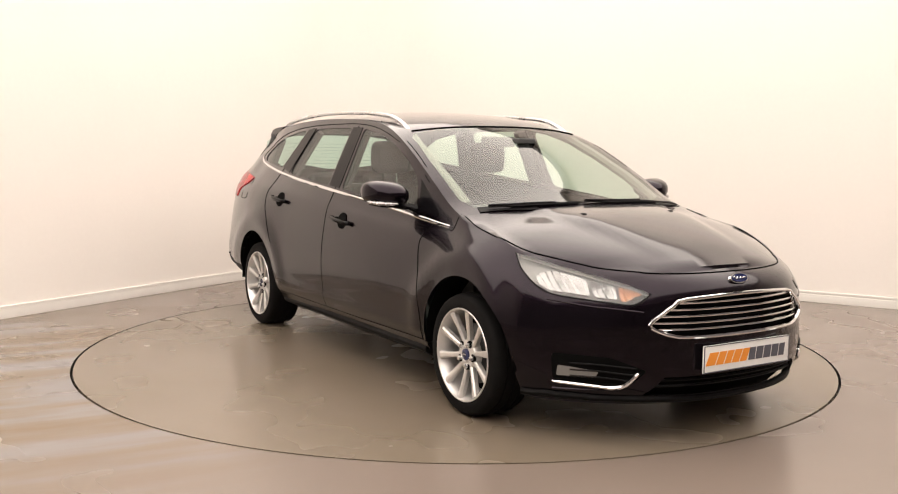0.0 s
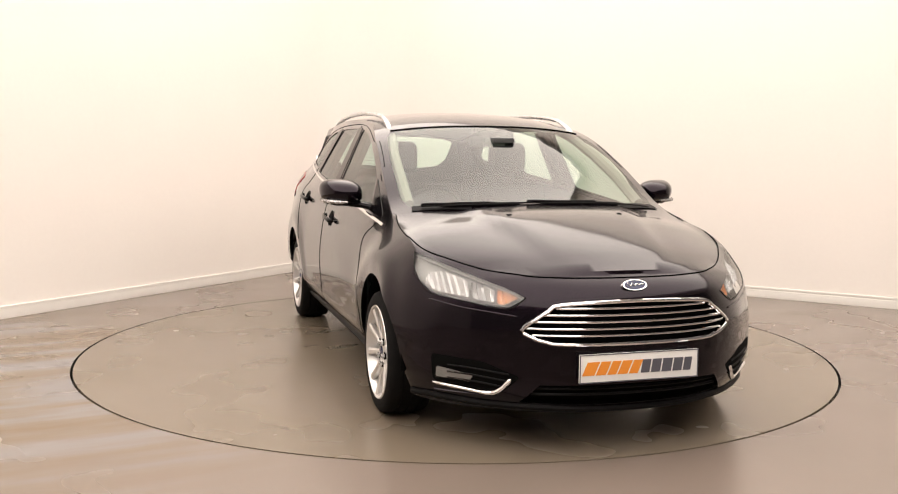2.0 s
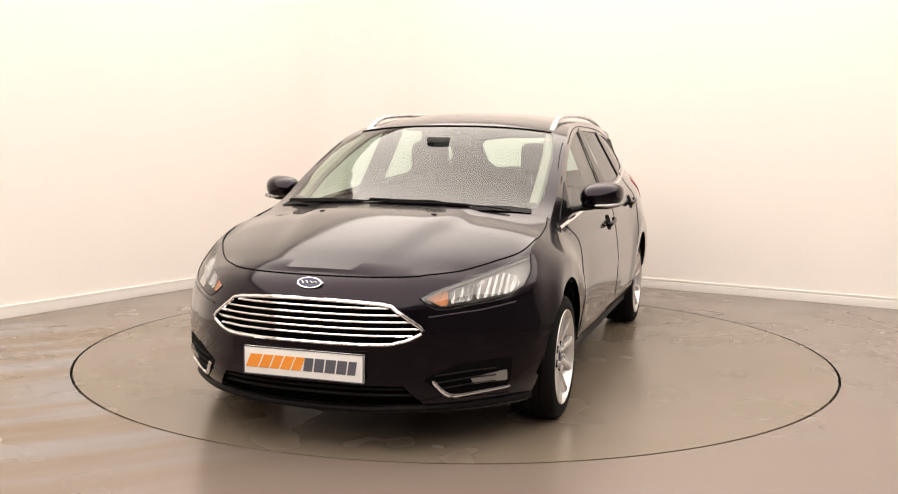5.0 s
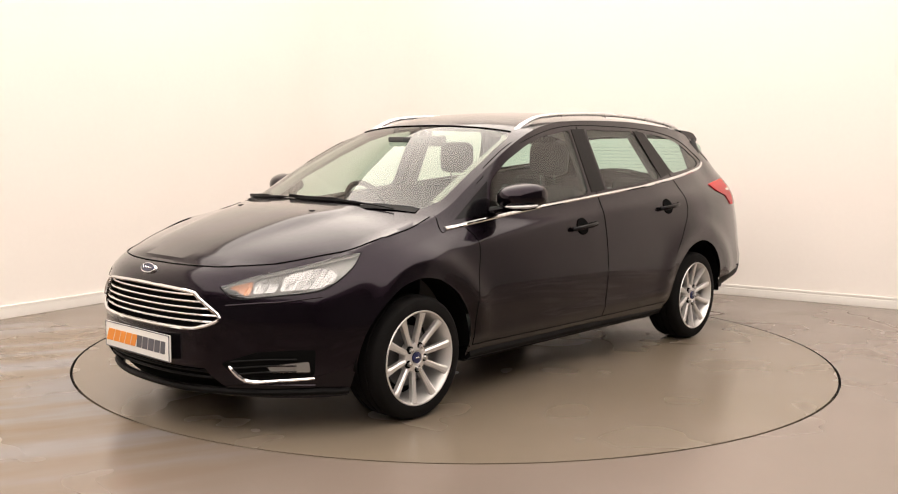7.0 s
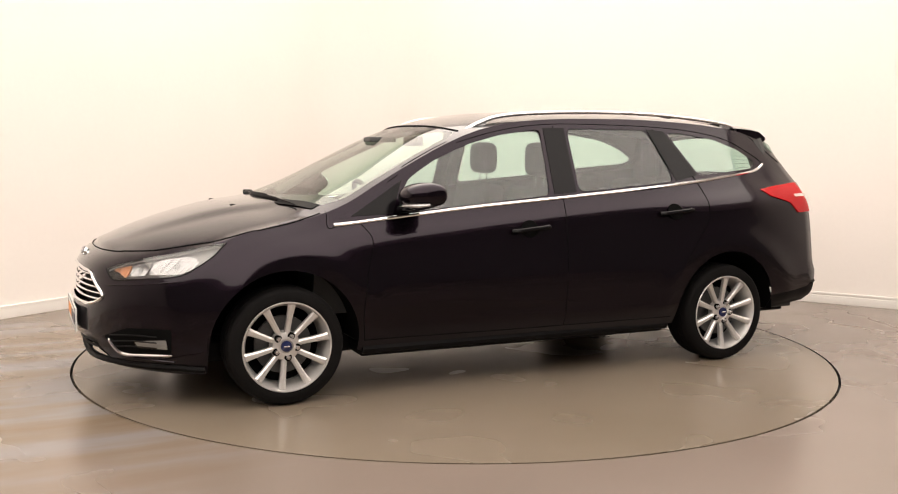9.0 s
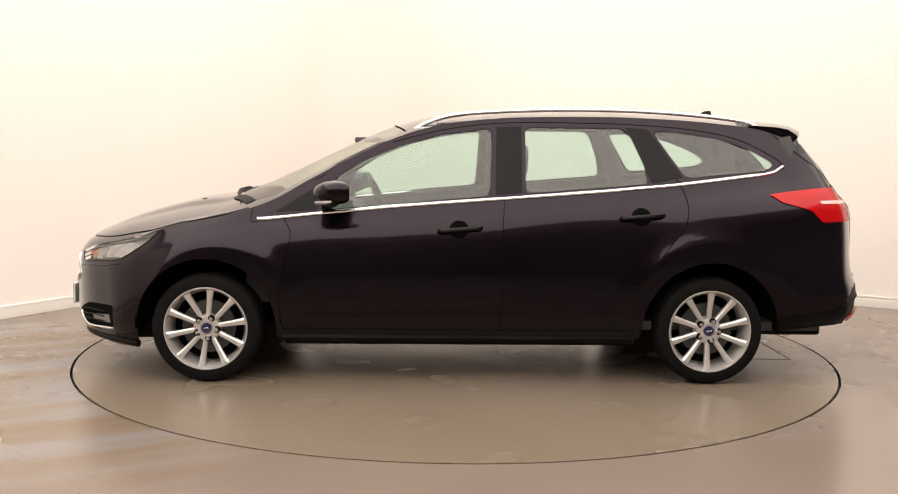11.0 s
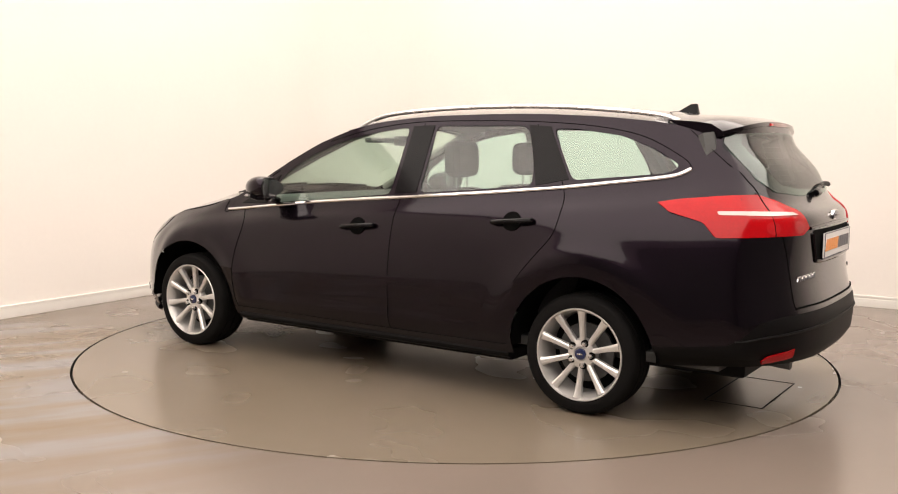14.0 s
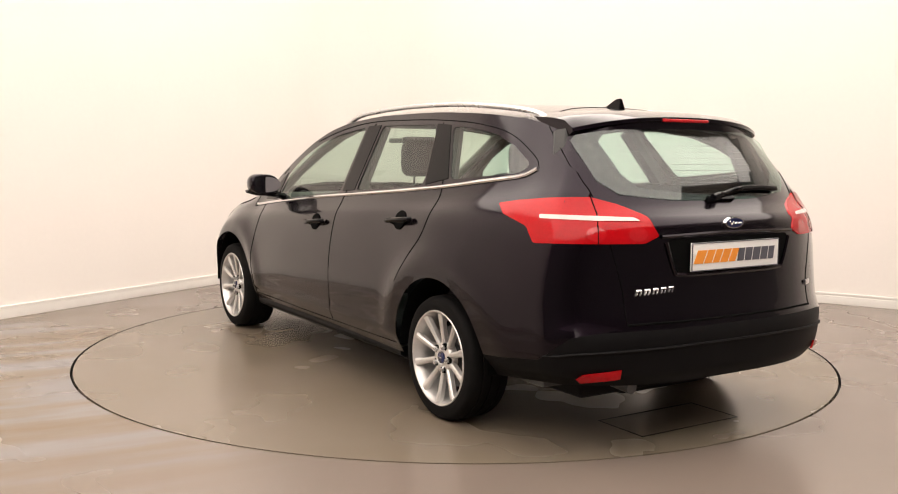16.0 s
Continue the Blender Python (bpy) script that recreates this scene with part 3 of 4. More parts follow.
LAMP_OUT = [(0.772, 0.782), (0.632, 0.723), (0.50, 0.672), (0.445, 0.643), (0.515, 0.597), (0.635, 0.610), (0.745, 0.628), (0.782, 0.665), (0.79, 0.72)]
GRILLE_HALF = [(0.0, 0.632), (0.31, 0.620), (0.37, 0.594), (0.415, 0.563), (0.468, 0.518), (0.428, 0.488), (0.378, 0.472), (0.31, 0.464), (0.0, 0.464)]
GRILLE = GRILLE_HALF + [(-y, z) for y, z in GRILLE_HALF[-2:0:-1]]
LOWER_HALF = [(0.0, 0.300), (0.40, 0.296), (0.47, 0.205), (0.3, 0.206), (0.0, 0.208)]
LOWER = LOWER_HALF + [(-y, z) for y, z in LOWER_HALF[-2:0:-1]]

# ---- the car ----
from mathutils.bvhtree import BVHTree

OFF = (0.007, 0.079)
car = tagged(new("estate_car"), "black-violet estate car with chrome trim standing on a turntable", "car")
SKIN = BVHTree.FromBMesh(shell())


def snap(p, off=0.0):
    """The nearest point of the outer skin, lifted by off."""
    q, n, _i, _d = SKIN.find_nearest(Vector(p))
    if n.dot(q - Vector((q.x * 0.8, 0, 0.65))) < 0:
        n = -n
    return q + n * off


def panel(points, d, off=0.003, step=0.03, depth=0.0):
    """A skin piece with a 3D outline, laid on the body along the direction d that faces it."""
    d = Vector(d).normalized()
    u = d.cross(Vector((0, 0, 1))).normalized()
    v = u.cross(d)

    def place(a, b):
        o = u * a + v * b
        q, n, _i, _d = SKIN.ray_cast(o + d * 5, -d)
        if q is None:
            return snap(o + d * (points[0] @ d if isinstance(points[0], Vector) else Vector(points[0]).dot(d)), off)
        if n.dot(d) < 0:
            n = -n
        return q + n * off
    return patch([(Vector(p).dot(u), Vector(p).dot(v)) for p in points], place, step, depth, -d)


def flip(points, s):
    return [(p[0], p[1] * s, p[2]) for p in points]


def strip(points, radius, off=0.0, n=5, sides=6, flat=1.0):
    """A rod that follows the skin."""
    return tube([snap(p, off) for p in spline(points, n)], radius, sides=sides, flat=flat)


def build_body():
    bm = shell()
    for cx in (1.324, -1.324):
        cut(bm, arch(cx), "xz")
    for w in (WIN_FRONT, WIN_REAR, WIN_QUARTER):
        cut(bm, w, "xz")
    cut(bm, WINDSCREEN, "xy", 0.85, 9)
    cut(bm, TAIL_GLASS, "yz", -9, -1.6)
    for s in (1, -1):
        cut(bm, [(y * s, z) for y, z in LAMP_OUT], "yz", 1.3, 9)
    cut(bm, GRILLE, "yz", 1.8, 9)
    cut(bm, LOWER, "yz", 1.8, 9)
    seam_f = [(0.93, 0.285), (0.942, 0.428), (0.921, 0.621), (0.885, 0.778), (0.93, 0.868)]
    seam_m = [(-0.262, 1.372), (-0.235, 0.992), (-0.222, 0.817), (-0.218, 0.582), (-0.214, 0.285)]
    front_door = seam_f + [(0.76, 1.05), (0.5, 1.20), (0.25, 1.285), (0.0, 1.345)] + seam_m
    rear_door = seam_m[::-1] + [(-0.60, 1.376), (-0.944, 1.37), (-1.059, 1.211), (-1.17, 1.055), (-1.195, 0.95), (-1.175, 0.84), (-1.10, 0.74), (-0.99, 0.60), (-0.955, 0.45), (-0.93, 0.285)]
    for s in (1, -1):
        lo, hi = (0.3, 9) if s > 0 else (-9, -0.3)
        for name, poly in (("front_door", front_door), ("rear_door", rear_door)):
            part(name, cut(bm, poly, "xz", lo, hi, True), PAINT, car, angle=40)
    half = [(2.11, 0), (2.08, 0.28), (2.01, 0.42), (1.88, 0.55), (1.56, 0.745), (1.30, 0.765), (1.12, 0.74), (1.15, 0.68), (1.255, 0.45), (1.305, 0.2), (1.315, 0)]
    part("bonnet", cut(bm, half + [(x, -y) for x, y in half[-2:0:-1]], "xy", 0.6, 9, True), PAINT, car, angle=40)
    half = [(0, 1.43), (0.25, 1.42), (0.46, 1.385), (0.568, 1.325), (0.609, 1.127), (0.596, 1.044), (0.585, 0.856), (0.548, 0.695), (0.544, 0.535), (0, 0.54)]
    part("tailgate", cut(bm, half + [(-y, z) for y, z in half[-2:0:-1]], "yz", -9, -1.5, True), PAINT, car, angle=40)
    low = [(-1.60, 0.366), (-1.71, 0.372), (-2.0, 0.405), (-2.06, 0.44), (-2.12, 0.505), (-2.18, 0.524), (-2.24, 0.529), (-2.4, 0.53), (-2.4, 0.1), (-1.60, 0.1)]
    part("rear_bumper", cut(bm, low, "xz", -9, 9, True), TRIM, car, "dark grained plastic lower rear bumper", angle=40)
    part("body", bm, PAINT, car, angle=40)
    for s in (1, -1):
        for w in (WIN_FRONT, WIN_REAR, WIN_QUARTER):
            part("side_window", patch(w, on_side(s, -0.005), 0.08, 0, (0, -s, 0)), GLASS, car, "green-tinted side window glass")
        # black window surrounds between the panes
        for poly in ([(-0.185, 0.995), (-0.195, 1.352), (-0.33, 1.356), (-0.325, 1.006)],
                     [(-1.02, 1.062), (-0.90, 1.356), (-1.02, 1.348), (-1.185, 1.095)],
                     [(0.755, 0.905), (0.69, 1.07), (0.97, 0.895)]):
            part("window_surround", patch(poly, on_side(s, 0.003), 0.06, 0.006, (0, -s, 0)), GLOSS, car, "gloss black window surround")
    part("windscreen", patch([(x, y * 1.0) for x, y in WINDSCREEN], on_top(0.0), 0.09, 0, (-0.5, 0, -1)), SCREEN, car, "pale green-tinted windscreen")
    wide = [(y * 1.235, z) for y, z in TAIL_GLASS]
    wide = [(y, z + (0.004 if z > 1.2 else -0.028)) for y, z in wide]
    part("rear_window", patch(wide, on_rear(0.004), 0.06, 0.006, (1, 0, 0)), GLASS, car, "tinted heated rear window")
    bm = bmesh.new()
    for k in range(7):
        z = 1.10 + 0.026 * k
        tube([(end_x(y, z, False) + 0.004, y, z) for y in np.linspace(-0.40, 0.40, 13)], 0.0008, bm, 4)
    part("heater_wires", bm, TRIM, car, "fine dark heater wires on the rear window")
    # underside and wheel housings
    bm = bmesh.new()
    box(bm, -0.93, 0.93, -0.80, 0.80, 0.19, 0.26, 0.02)
    box(bm, -2.02, -1.0, -0.62, 0.62, 0.22, 0.30, 0.02)
    box(bm, 0.9, 1.95, -0.60, 0.60, 0.18, 0.28, 0.02)
    part("underbody", bm, TRIM, car, "dark underbody")
    bm = tube([(-1.86, 0.30, 0.235), (-1.86, 0.26, 0.235), (-1.86, -0.22, 0.235), (-1.86, -0.26, 0.235)], [0.05, 0.085, 0.085, 0.05], sides=20, flat=0.85)
    part("silencer", bm, TRIM, car, "black exhaust silencer under the tail")
    for x in (1.324, -1.324):
        for s in (1, -1):
            bm = lathe([(0.0, 0.42), (0.372, 0.42), (0.372, 0.858)], 36, "Y", -0.03, math.pi + 0.03)
            if s < 0:
                bmesh.ops.scale(bm, vec=(1, -1, 1), verts=bm.verts)
                bmesh.ops.reverse_faces(bm, faces=bm.faces)
            part("wheel_housing", bm, GAP, car, "black wheel housing liner", m=pose(x, 0, 0.290))
    # sill mouldings
    for s in (1, -1):
        bm = tube([(x, s * 0.812, 0.236) for x in np.linspace(0.93, -0.93, 12)], 0.032, sides=10, flat=0.9)
        part("sill", bm, TRIM, car, "dark plastic sill moulding")


def gaps():
    # dark rods laid on the skin put the shade of the shut lines in as colour
    g = 0.0021
    F = [(0.93, 0.80, 0.868), (0.885, 0.854, 0.778), (0.921, 0.885, 0.621), (0.942, 0.884, 0.428), (0.93, 0.86, 0.285)]
    M = [(-0.262, 0.616, 1.363), (-0.235, 0.791, 0.992), (-0.222, 0.864, 0.817), (-0.218, 0.895, 0.582), (-0.214, 0.87, 0.285)]
    R = [(-0.944, 0.616, 1.36), (-1.059, 0.685, 1.211), (-1.17, 0.767, 1.055), (-1.195, 0.84, 0.95), (-1.175, 0.875, 0.84), (-1.10, 0.892, 0.74), (-0.99, 0.90, 0.60)]
    S = [(0.93, 0.86, 0.285), (0.3, 0.87, 0.28), (-0.3, 0.87, 0.28), (-0.93, 0.87, 0.285)]
    TOPL = [(0.76, 0.70, 1.05), (0.5, 0.665, 1.20), (0.25, 0.64, 1.285), (0.0, 0.625, 1.345), (-0.262, 0.61, 1.372), (-0.60, 0.605, 1.376),
            (-0.944, 0.605, 1.37), (-1.25, 0.60, 1.345), (-1.5, 0.60, 1.295), (-1.70, 0.62, 1.20), (-1.76, 0.65, 1.155)]
    TG = [(-1.49, 0.25, 1.42), (-1.60, 0.46, 1.385), (-1.72, 0.568, 1.325), (-1.952, 0.609, 1.127), (-2.017, 0.596, 1.044), (-2.115, 0.585, 0.856),
          (-2.13, 0.548, 0.695), (-2.182, 0.544, 0.535)]
    for s in (1, -1):
        for pts in (F, M, R, S, TOPL, TG):
            part("panel_gap", strip(flip(pts, s), g, 0.0006, 5, 5), GAP, car)
        part("panel_gap", strip(flip([(1.09, 0.74, 0.905), (1.10, 0.775, 0.86), (1.09, 0.80, 0.84), (1.04, 0.79, 0.85)], s), g, 0.0006, 4, 5), GAP, car)
    lid = [(1.12, 0.74, 0.905), (1.30, 0.765, 0.862), (1.56, 0.745, 0.80), (1.74, 0.66, 0.77), (1.89, 0.55, 0.735), (2.01, 0.42, 0.712), (2.075, 0.28, 0.712), (2.105, 0.14, 0.718)]
    part("panel_gap", strip(lid + [(2.112, 0, 0.72)] + flip(lid[::-1], -1), 0.0026, 0.0012, 12, 5), GAP, car)
    part("panel_gap", strip([(-2.18, -0.54, 0.535), (-2.23, -0.3, 0.538), (-2.243, 0, 0.54), (-2.23, 0.3, 0.538), (-2.18, 0.54, 0.535)], 0.005, 0.0005, 6, 5), GAP, car)
    # rear edge of the roof above the tailgate
    part("panel_gap", strip([(-1.49, -0.25, 1.42), (-1.47, 0, 1.435), (-1.49, 0.25, 1.42)], g, 0.0006, 6, 5), GAP, car)
    # windscreen header seam
    part("panel_gap", tube([(x, y, top_z(x, y) + 0.001) for x, y in [(0.30 + 0.07 * (1 - (k / 10) ** 2), 0.575 * k / 10) for k in range(-10, 11)]], 0.005, sides=5), GAP, car)
    # filler flap on the driver's side
    flap = rounded([(-1.62, 0.86), (-1.62, 1.0), (-1.77, 1.0), (-1.77, 0.86)], 0.03)
    part("filler_flap", tube([(x, -side_y(x, z) - 0.0005, z) for x, z in flap + flap[:1]], 0.002, sides=5), GAP, car)


def chrome_and_rails():
    line = [(1.066, 0.79, 0.855), (0.72, 0.797, 0.890), (0.379, 0.80, 0.925), (0.08, 0.80, 0.95), (-0.224, 0.80, 0.974), (-0.567, 0.795, 1.001), (-0.86, 0.785, 1.026),
            (-1.171, 0.761, 1.056), (-1.418, 0.733, 1.085), (-1.607, 0.703, 1.109), (-1.70, 0.68, 1.127), (-1.755, 0.66, 1.155)]
    rail = [(0.26, 0.565, 1.335), (0.16, 0.562, 1.385), (0.02, 0.558, 1.424), (-0.25, 0.553, 1.447), (-0.6, 0.549, 1.459), (-1.0, 0.545, 1.455), (-1.35, 0.540, 1.432),
            (-1.56, 0.532, 1.406), (-1.66, 0.525, 1.372)]
    rail = [(x, y, z - 0.007) for x, y, z in rail]
    for s in (1, -1):
        part("belt_moulding", strip(flip(line, s), 0.0095, 0.002, 5, 8), CHROME, car, "bright chrome window-line strip")
        r = new("roof_rail")
        r.parent = car
        part("bar", tube(spline(flip(rail, s), 6), [0.006] + [0.015] * 47 + [0.006], sides=10, flat=0.8), SATIN, r, "satin silver roof rail")
        for k in (1, 7):
            bm = bmesh.new()
            x, y, z = rail[k]
            box(bm, x - 0.035, x + 0.035, y * s - 0.010, y * s + 0.010, top_z(x, y) - 0.02, z, 0.005)
            part("foot", bm, SATIN, r)


def front_end():
    for s in (1, -1):
        lamp = new("headlamp")
        lamp.parent = car
        inner = [(y * s, z) for y, z in LAMP_OUT]

        def at(y, z, off=0.0):
            q = SKIN.ray_cast(Vector((4, y, z)), Vector((-1, 0, 0)))[0]
            if q is None:
                q = snap((1.65, y, z))
            return Vector((q.x + off, y, z))
        part("housing", patch(inner, lambda y, z: at(y, z, -0.06) - Vector((0, s * 0.01, 0)), 0.03), LAMPCASE, lamp, "dark headlamp interior")
        part("lens", patch(inner, lambda y, z: at(y, z, 0.001), 0.025, 0, (-1, 0, 0)), CLEAR, lamp, "clear headlamp cover")
        for poly, lbl, mat in (([(0.748, 0.700), (0.69, 0.716), (0.622, 0.692), (0.628, 0.626), (0.735, 0.638), (0.762, 0.668)], "bright reflector bowl", LAMPBOWL),
                               ([(0.612, 0.688), (0.538, 0.664), (0.545, 0.614), (0.617, 0.622)], "bright reflector bowl", LAMPBOWL),
                               ([(0.528, 0.664), (0.454, 0.642), (0.508, 0.605), (0.537, 0.608)], "amber indicator lens", AMBER)):
            cy, cz = sum(p[0] for p in poly) / len(poly), sum(p[1] for p in poly) / len(poly)
            rad = max(math.hypot(p[0] - cy, p[1] - cz) for p in poly)

            def bowl(y, z, cy=cy, cz=cz, rad=rad):
                k = min(1, math.hypot(abs(y) - cy, z - cz) / rad)
                return at(y, z, -0.014 - (0.040 * (1 - k * k) + 0.006 * math.cos(abs(y) * 300)))
            part("reflector", patch(rounded([(p[0] * s, p[1]) for p in poly], 0.012, 3), bowl, 0.010), mat, lamp, lbl, angle=20)
            if mat is LAMPBOWL:
                bm = bmesh.new()
                bmesh.ops.create_uvsphere(bm, u_segments=14, v_segments=8, radius=0.016)
                part("bulb", bm, CLEAR, lamp, m=Matrix.Translation(at(cy * s, cz, -0.03)))
        edge = [(y * s, z) for y, z in LAMP_OUT[3:] + LAMP_OUT[:1]]
        part("lower_trim", tube([at(y, z, 0.0) for y, z in spline(edge, 4)], 0.0035, sides=6), GLOSS, lamp)
        # bright upper edge of the lamp
        part("upper_trim", tube([at(y * s, z, -0.012) - Vector((0, 0, 0.012)) for y, z in spline(LAMP_OUT[:4], 5)], 0.0035, sides=6), LAMPCASE, lamp)
        part("lamp_underline", strip(flip([(1.80, 0.76, 0.605), (1.93, 0.65, 0.585), (2.02, 0.55, 0.575), (2.07, 0.47, 0.565)], s), 0.004, 0.001), PAINT, car)
        # fog lamp recess: a flat patch with the shade put into its colour
        rec = [(2.10, 0.46, 0.325), (2.013, 0.594, 0.378), (1.84, 0.765, 0.385), (1.84, 0.755, 0.272), (1.90, 0.69, 0.245), (2.04, 0.53, 0.245)]
        part("fog_recess", panel(rounded3(flip(rec, s)), (1, 0.75 * s, 0), 0.0015, 0.03), GAP, car, "flat black patch for the shaded fog lamp recess")
        for k in (0.345, 0.318, 0.292):
            part("recess_slat", strip(flip([(2.07, 0.50, k - 0.01), (1.99, 0.62, k), (1.90, 0.71, k)], s), 0.004, 0.004), TRIM, car)
        fog = new("fog_lamp")
        fog.parent = car
        fl = [(1.86, 0.744, 0.335), (1.985, 0.622, 0.318), (1.97, 0.635, 0.290), (1.853, 0.745, 0.290)]
        part("reflector", panel(rounded3(flip(fl, s), 0.008), (1, 0.75 * s, 0), 0.004, 0.012), LAMPCASE, fog, "pale fog lamp reflector", angle=10)
        part("lens", panel(rounded3(flip(fl, s), 0.008), (1, 0.75 * s, 0), 0.011, 0.03, 0.008), CLEAR, fog)
        blade = [(1.836, 0.752, 0.262), (1.94, 0.65, 0.254), (2.02, 0.56, 0.252), (2.055, 0.528, 0.272), (2.08, 0.495, 0.316)]
        part("fog_trim", strip(flip(blade, s), [0.005] + [0.008] * 8 + [0.011] * 7 + [0.010] * 4 + [0.006], 0.003, 5, 8), CHROME, car, "chrome blade under the fog lamp")
        part("bumper_crease", strip(flip([(2.03, 0.58, 0.225), (1.93, 0.67, 0.222), (1.83, 0.75, 0.222)], s), 0.006, 0.0), PAINT, car)
    # grille
    grille = new("grille")
    grille.parent = car
    # black sheet puts the shade behind the bars in as colour
    part("backing", patch([(y * 1.08, 0.548 + (z - 0.548) * 1.25) for y, z in GRILLE], on_front(-0.06), 0.05), GAP, grille, "black sheet for the shade behind the grille")
    rim = spline(GRILLE, 3, True)
    part("surround", tube([(end_x(y, z) + 0.003, y, z) for y, z in rim + rim[:1]], 0.008, sides=8), CHROME, grille, "chrome grille surround")
    for k, z in enumerate((0.604, 0.577, 0.550, 0.523, 0.496)):
        w = np.interp(z, [0.464, 0.472, 0.488, 0.518], [0.31, 0.378, 0.428, 0.468]) if z < 0.518 else np.interp(z, [0.518, 0.563, 0.594, 0.62], [0.468, 0.415, 0.37, 0.31])
        w -= 0.012
        part("grille_bar", tube([(end_x(y, z) - 0.012, y, z) for y in np.linspace(-w, w, 25)], 0.0058, sides=8), CHROME, grille, "chrome grille bar")
    # another black sheet, added for the shade inside the lower opening
    part("lower_intake_shade", patch([(y * 1.08, z - (0.05 if z < 0.25 else -0.02)) for y, z in LOWER], on_front(-0.05), 0.05), GAP, car, "black sheet for the shade inside the lower air intake")
    for z in (0.279, 0.253):
        part("intake_slat", tube([(end_x(y, z) - 0.02, y, z) for y in np.linspace(-0.42, 0.42, 21)], 0.006, sides=6), TRIM, car)
    half = [(2.16, 0.0, 0.178), (2.15, 0.2, 0.178), (2.10, 0.42, 0.178), (1.96, 0.62, 0.180), (1.83, 0.76, 0.183), (1.70, 0.82, 0.186)]
    bm = strip(flip(half[:0:-1], -1) + half, 0.017, 0.0, 6, 8)
    part("bumper_lip", bm, TRIM, car, "dark plastic bumper lip")
    oval_badge((2.158, 0, 0.690), (0.058, 0.025), pose(0, 0, 0, 0, -28, 0), "front badge")
    plate(pose(2.221, 0, 0.371, 90, 0, 90), "white front plate with orange and grey lettering shapes")
    # bonnet nozzles and wipers
    for s in (1, -1):
        bm = bmesh.new()
        box(bm, -0.014, 0.014, -0.012, 0.012, -0.004, 0.010, 0.004)
        part("washer_nozzle", bm, TRIM, car, m=pose(1.45, 0.282 * s, top_z(1.45, 0.282)))
    for pts in ([(1.21, 0.58), (1.265, 0.3), (1.29, 0.05), (1.275, -0.12)], [(1.275, 0.02), (1.275, -0.25), (1.22, -0.48), (1.15, -0.62)]):
        w = new("wiper")
        w.parent = car
        path = [(x - 0.01, y, top_z(x - 0.01, y) + 0.011) for x, y in spline(pts, 5)]
        part("blade", tube(path, [0.004] * 4 + [0.009] * 8 + [0.004] * (len(path) - 12), sides=6), TRIM, w, "black wiper blade")
        part("arm", tube([(x, y, z + 0.009) for x, y, z in path[6:]], 0.006, sides=6), TRIM, w)
    part("cowl", patch([(1.255, -0.45), (1.302, -0.2), (1.312, 0), (1.302, 0.2), (1.255, 0.45), (1.145, 0.67), (1.095, 0.655), (1.205, 0.42), (1.255, 0.2), (1.27, 0),
                        (1.255, -0.2), (1.205, -0.42), (1.095, -0.655), (1.145, -0.67)], on_top(0.003), 0.06), TRIM, car, "black plastic cowl below the windscreen")


def rounded3(points, r=0.02):
    """Rounds the corners of a 3D outline."""
    return rounded([Vector(p) for p in points], r, 3)


def oval_badge(at, size, turn, kind):
    badge = new("badge")
    badge.parent = car
    badge.matrix_basis = Matrix.Translation(at) @ turn
    for name, k, h, mat in (("rim", 1.0, 0.006, CHROME), ("field", 0.86, 0.009, BLUE)):
        bm = bmesh.new()
        r = bmesh.ops.create_cone(bm, cap_ends=True, segments=40, radius1=1, radius2=0.94, depth=1)
        bmesh.ops.transform(bm, matrix=pose(0, 0, 0, 0, 90, 0), verts=bm.verts)
        bmesh.ops.scale(bm, vec=(h * 2, size[0] * k, size[1] * (k - (0.04 if k < 1 else 0))), verts=bm.verts)
        part(name, bm, mat, badge)
    wave = [(0.0095, size[0] * 0.62 * (k / 12 - 1), size[1] * (0.30 - 0.012 * k) * math.sin(k * 0.95 + 0.6)) for k in range(25)]
    bm = tube(wave, 0.0022, sides=5)
    part("mark", bm, CHROME, badge)


def plate(m, label):
    p = new("plate")
    p.parent = car
    p.matrix_basis = m
    tagged(p, label)
    bm = bmesh.new()
    box(bm, -0.265, 0.265, -0.058, 0.058, -0.004, 0.006, 0.003)
    part("board", bm, WHITE, p, "white plastic board")
    bm = bmesh.new()
    for a in ((-0.265, 0.265, 0.054, 0.058), (-0.265, 0.265, -0.058, -0.054), (-0.265, -0.261, -0.054, 0.054), (0.261, 0.265, -0.054, 0.054)):
        box(bm, *a, 0.005, 0.0075)
    part("border", bm, GREY, p, "thin dark border")
    # plain slanted letter shapes, five orange and five grey
    x = -0.243
    for k, w in enumerate((0.060, 0.050, 0.045, 0.050, 0.046, 0.045, 0.048, 0.050, 0.048, 0.041)):
        bm = bmesh.new()
        slant = 0.012 if k < 5 else 0.004
        lo, hi = -0.027, 0.027
        r = bmesh.ops.create_cube(bm, size=1)
        for v in r["verts"]:
            y = lo + (hi - lo) * (v.co.y + 0.5)
            v.co = Vector((x + (w - 0.007) * (v.co.x + 0.5) + slant * y / 0.027, y, 0.006 + 0.002 * (v.co.z + 0.5)))
        part("letter_shape", bm, ORANGE if k < 5 else GREY, p, smooth=False)
        x += w


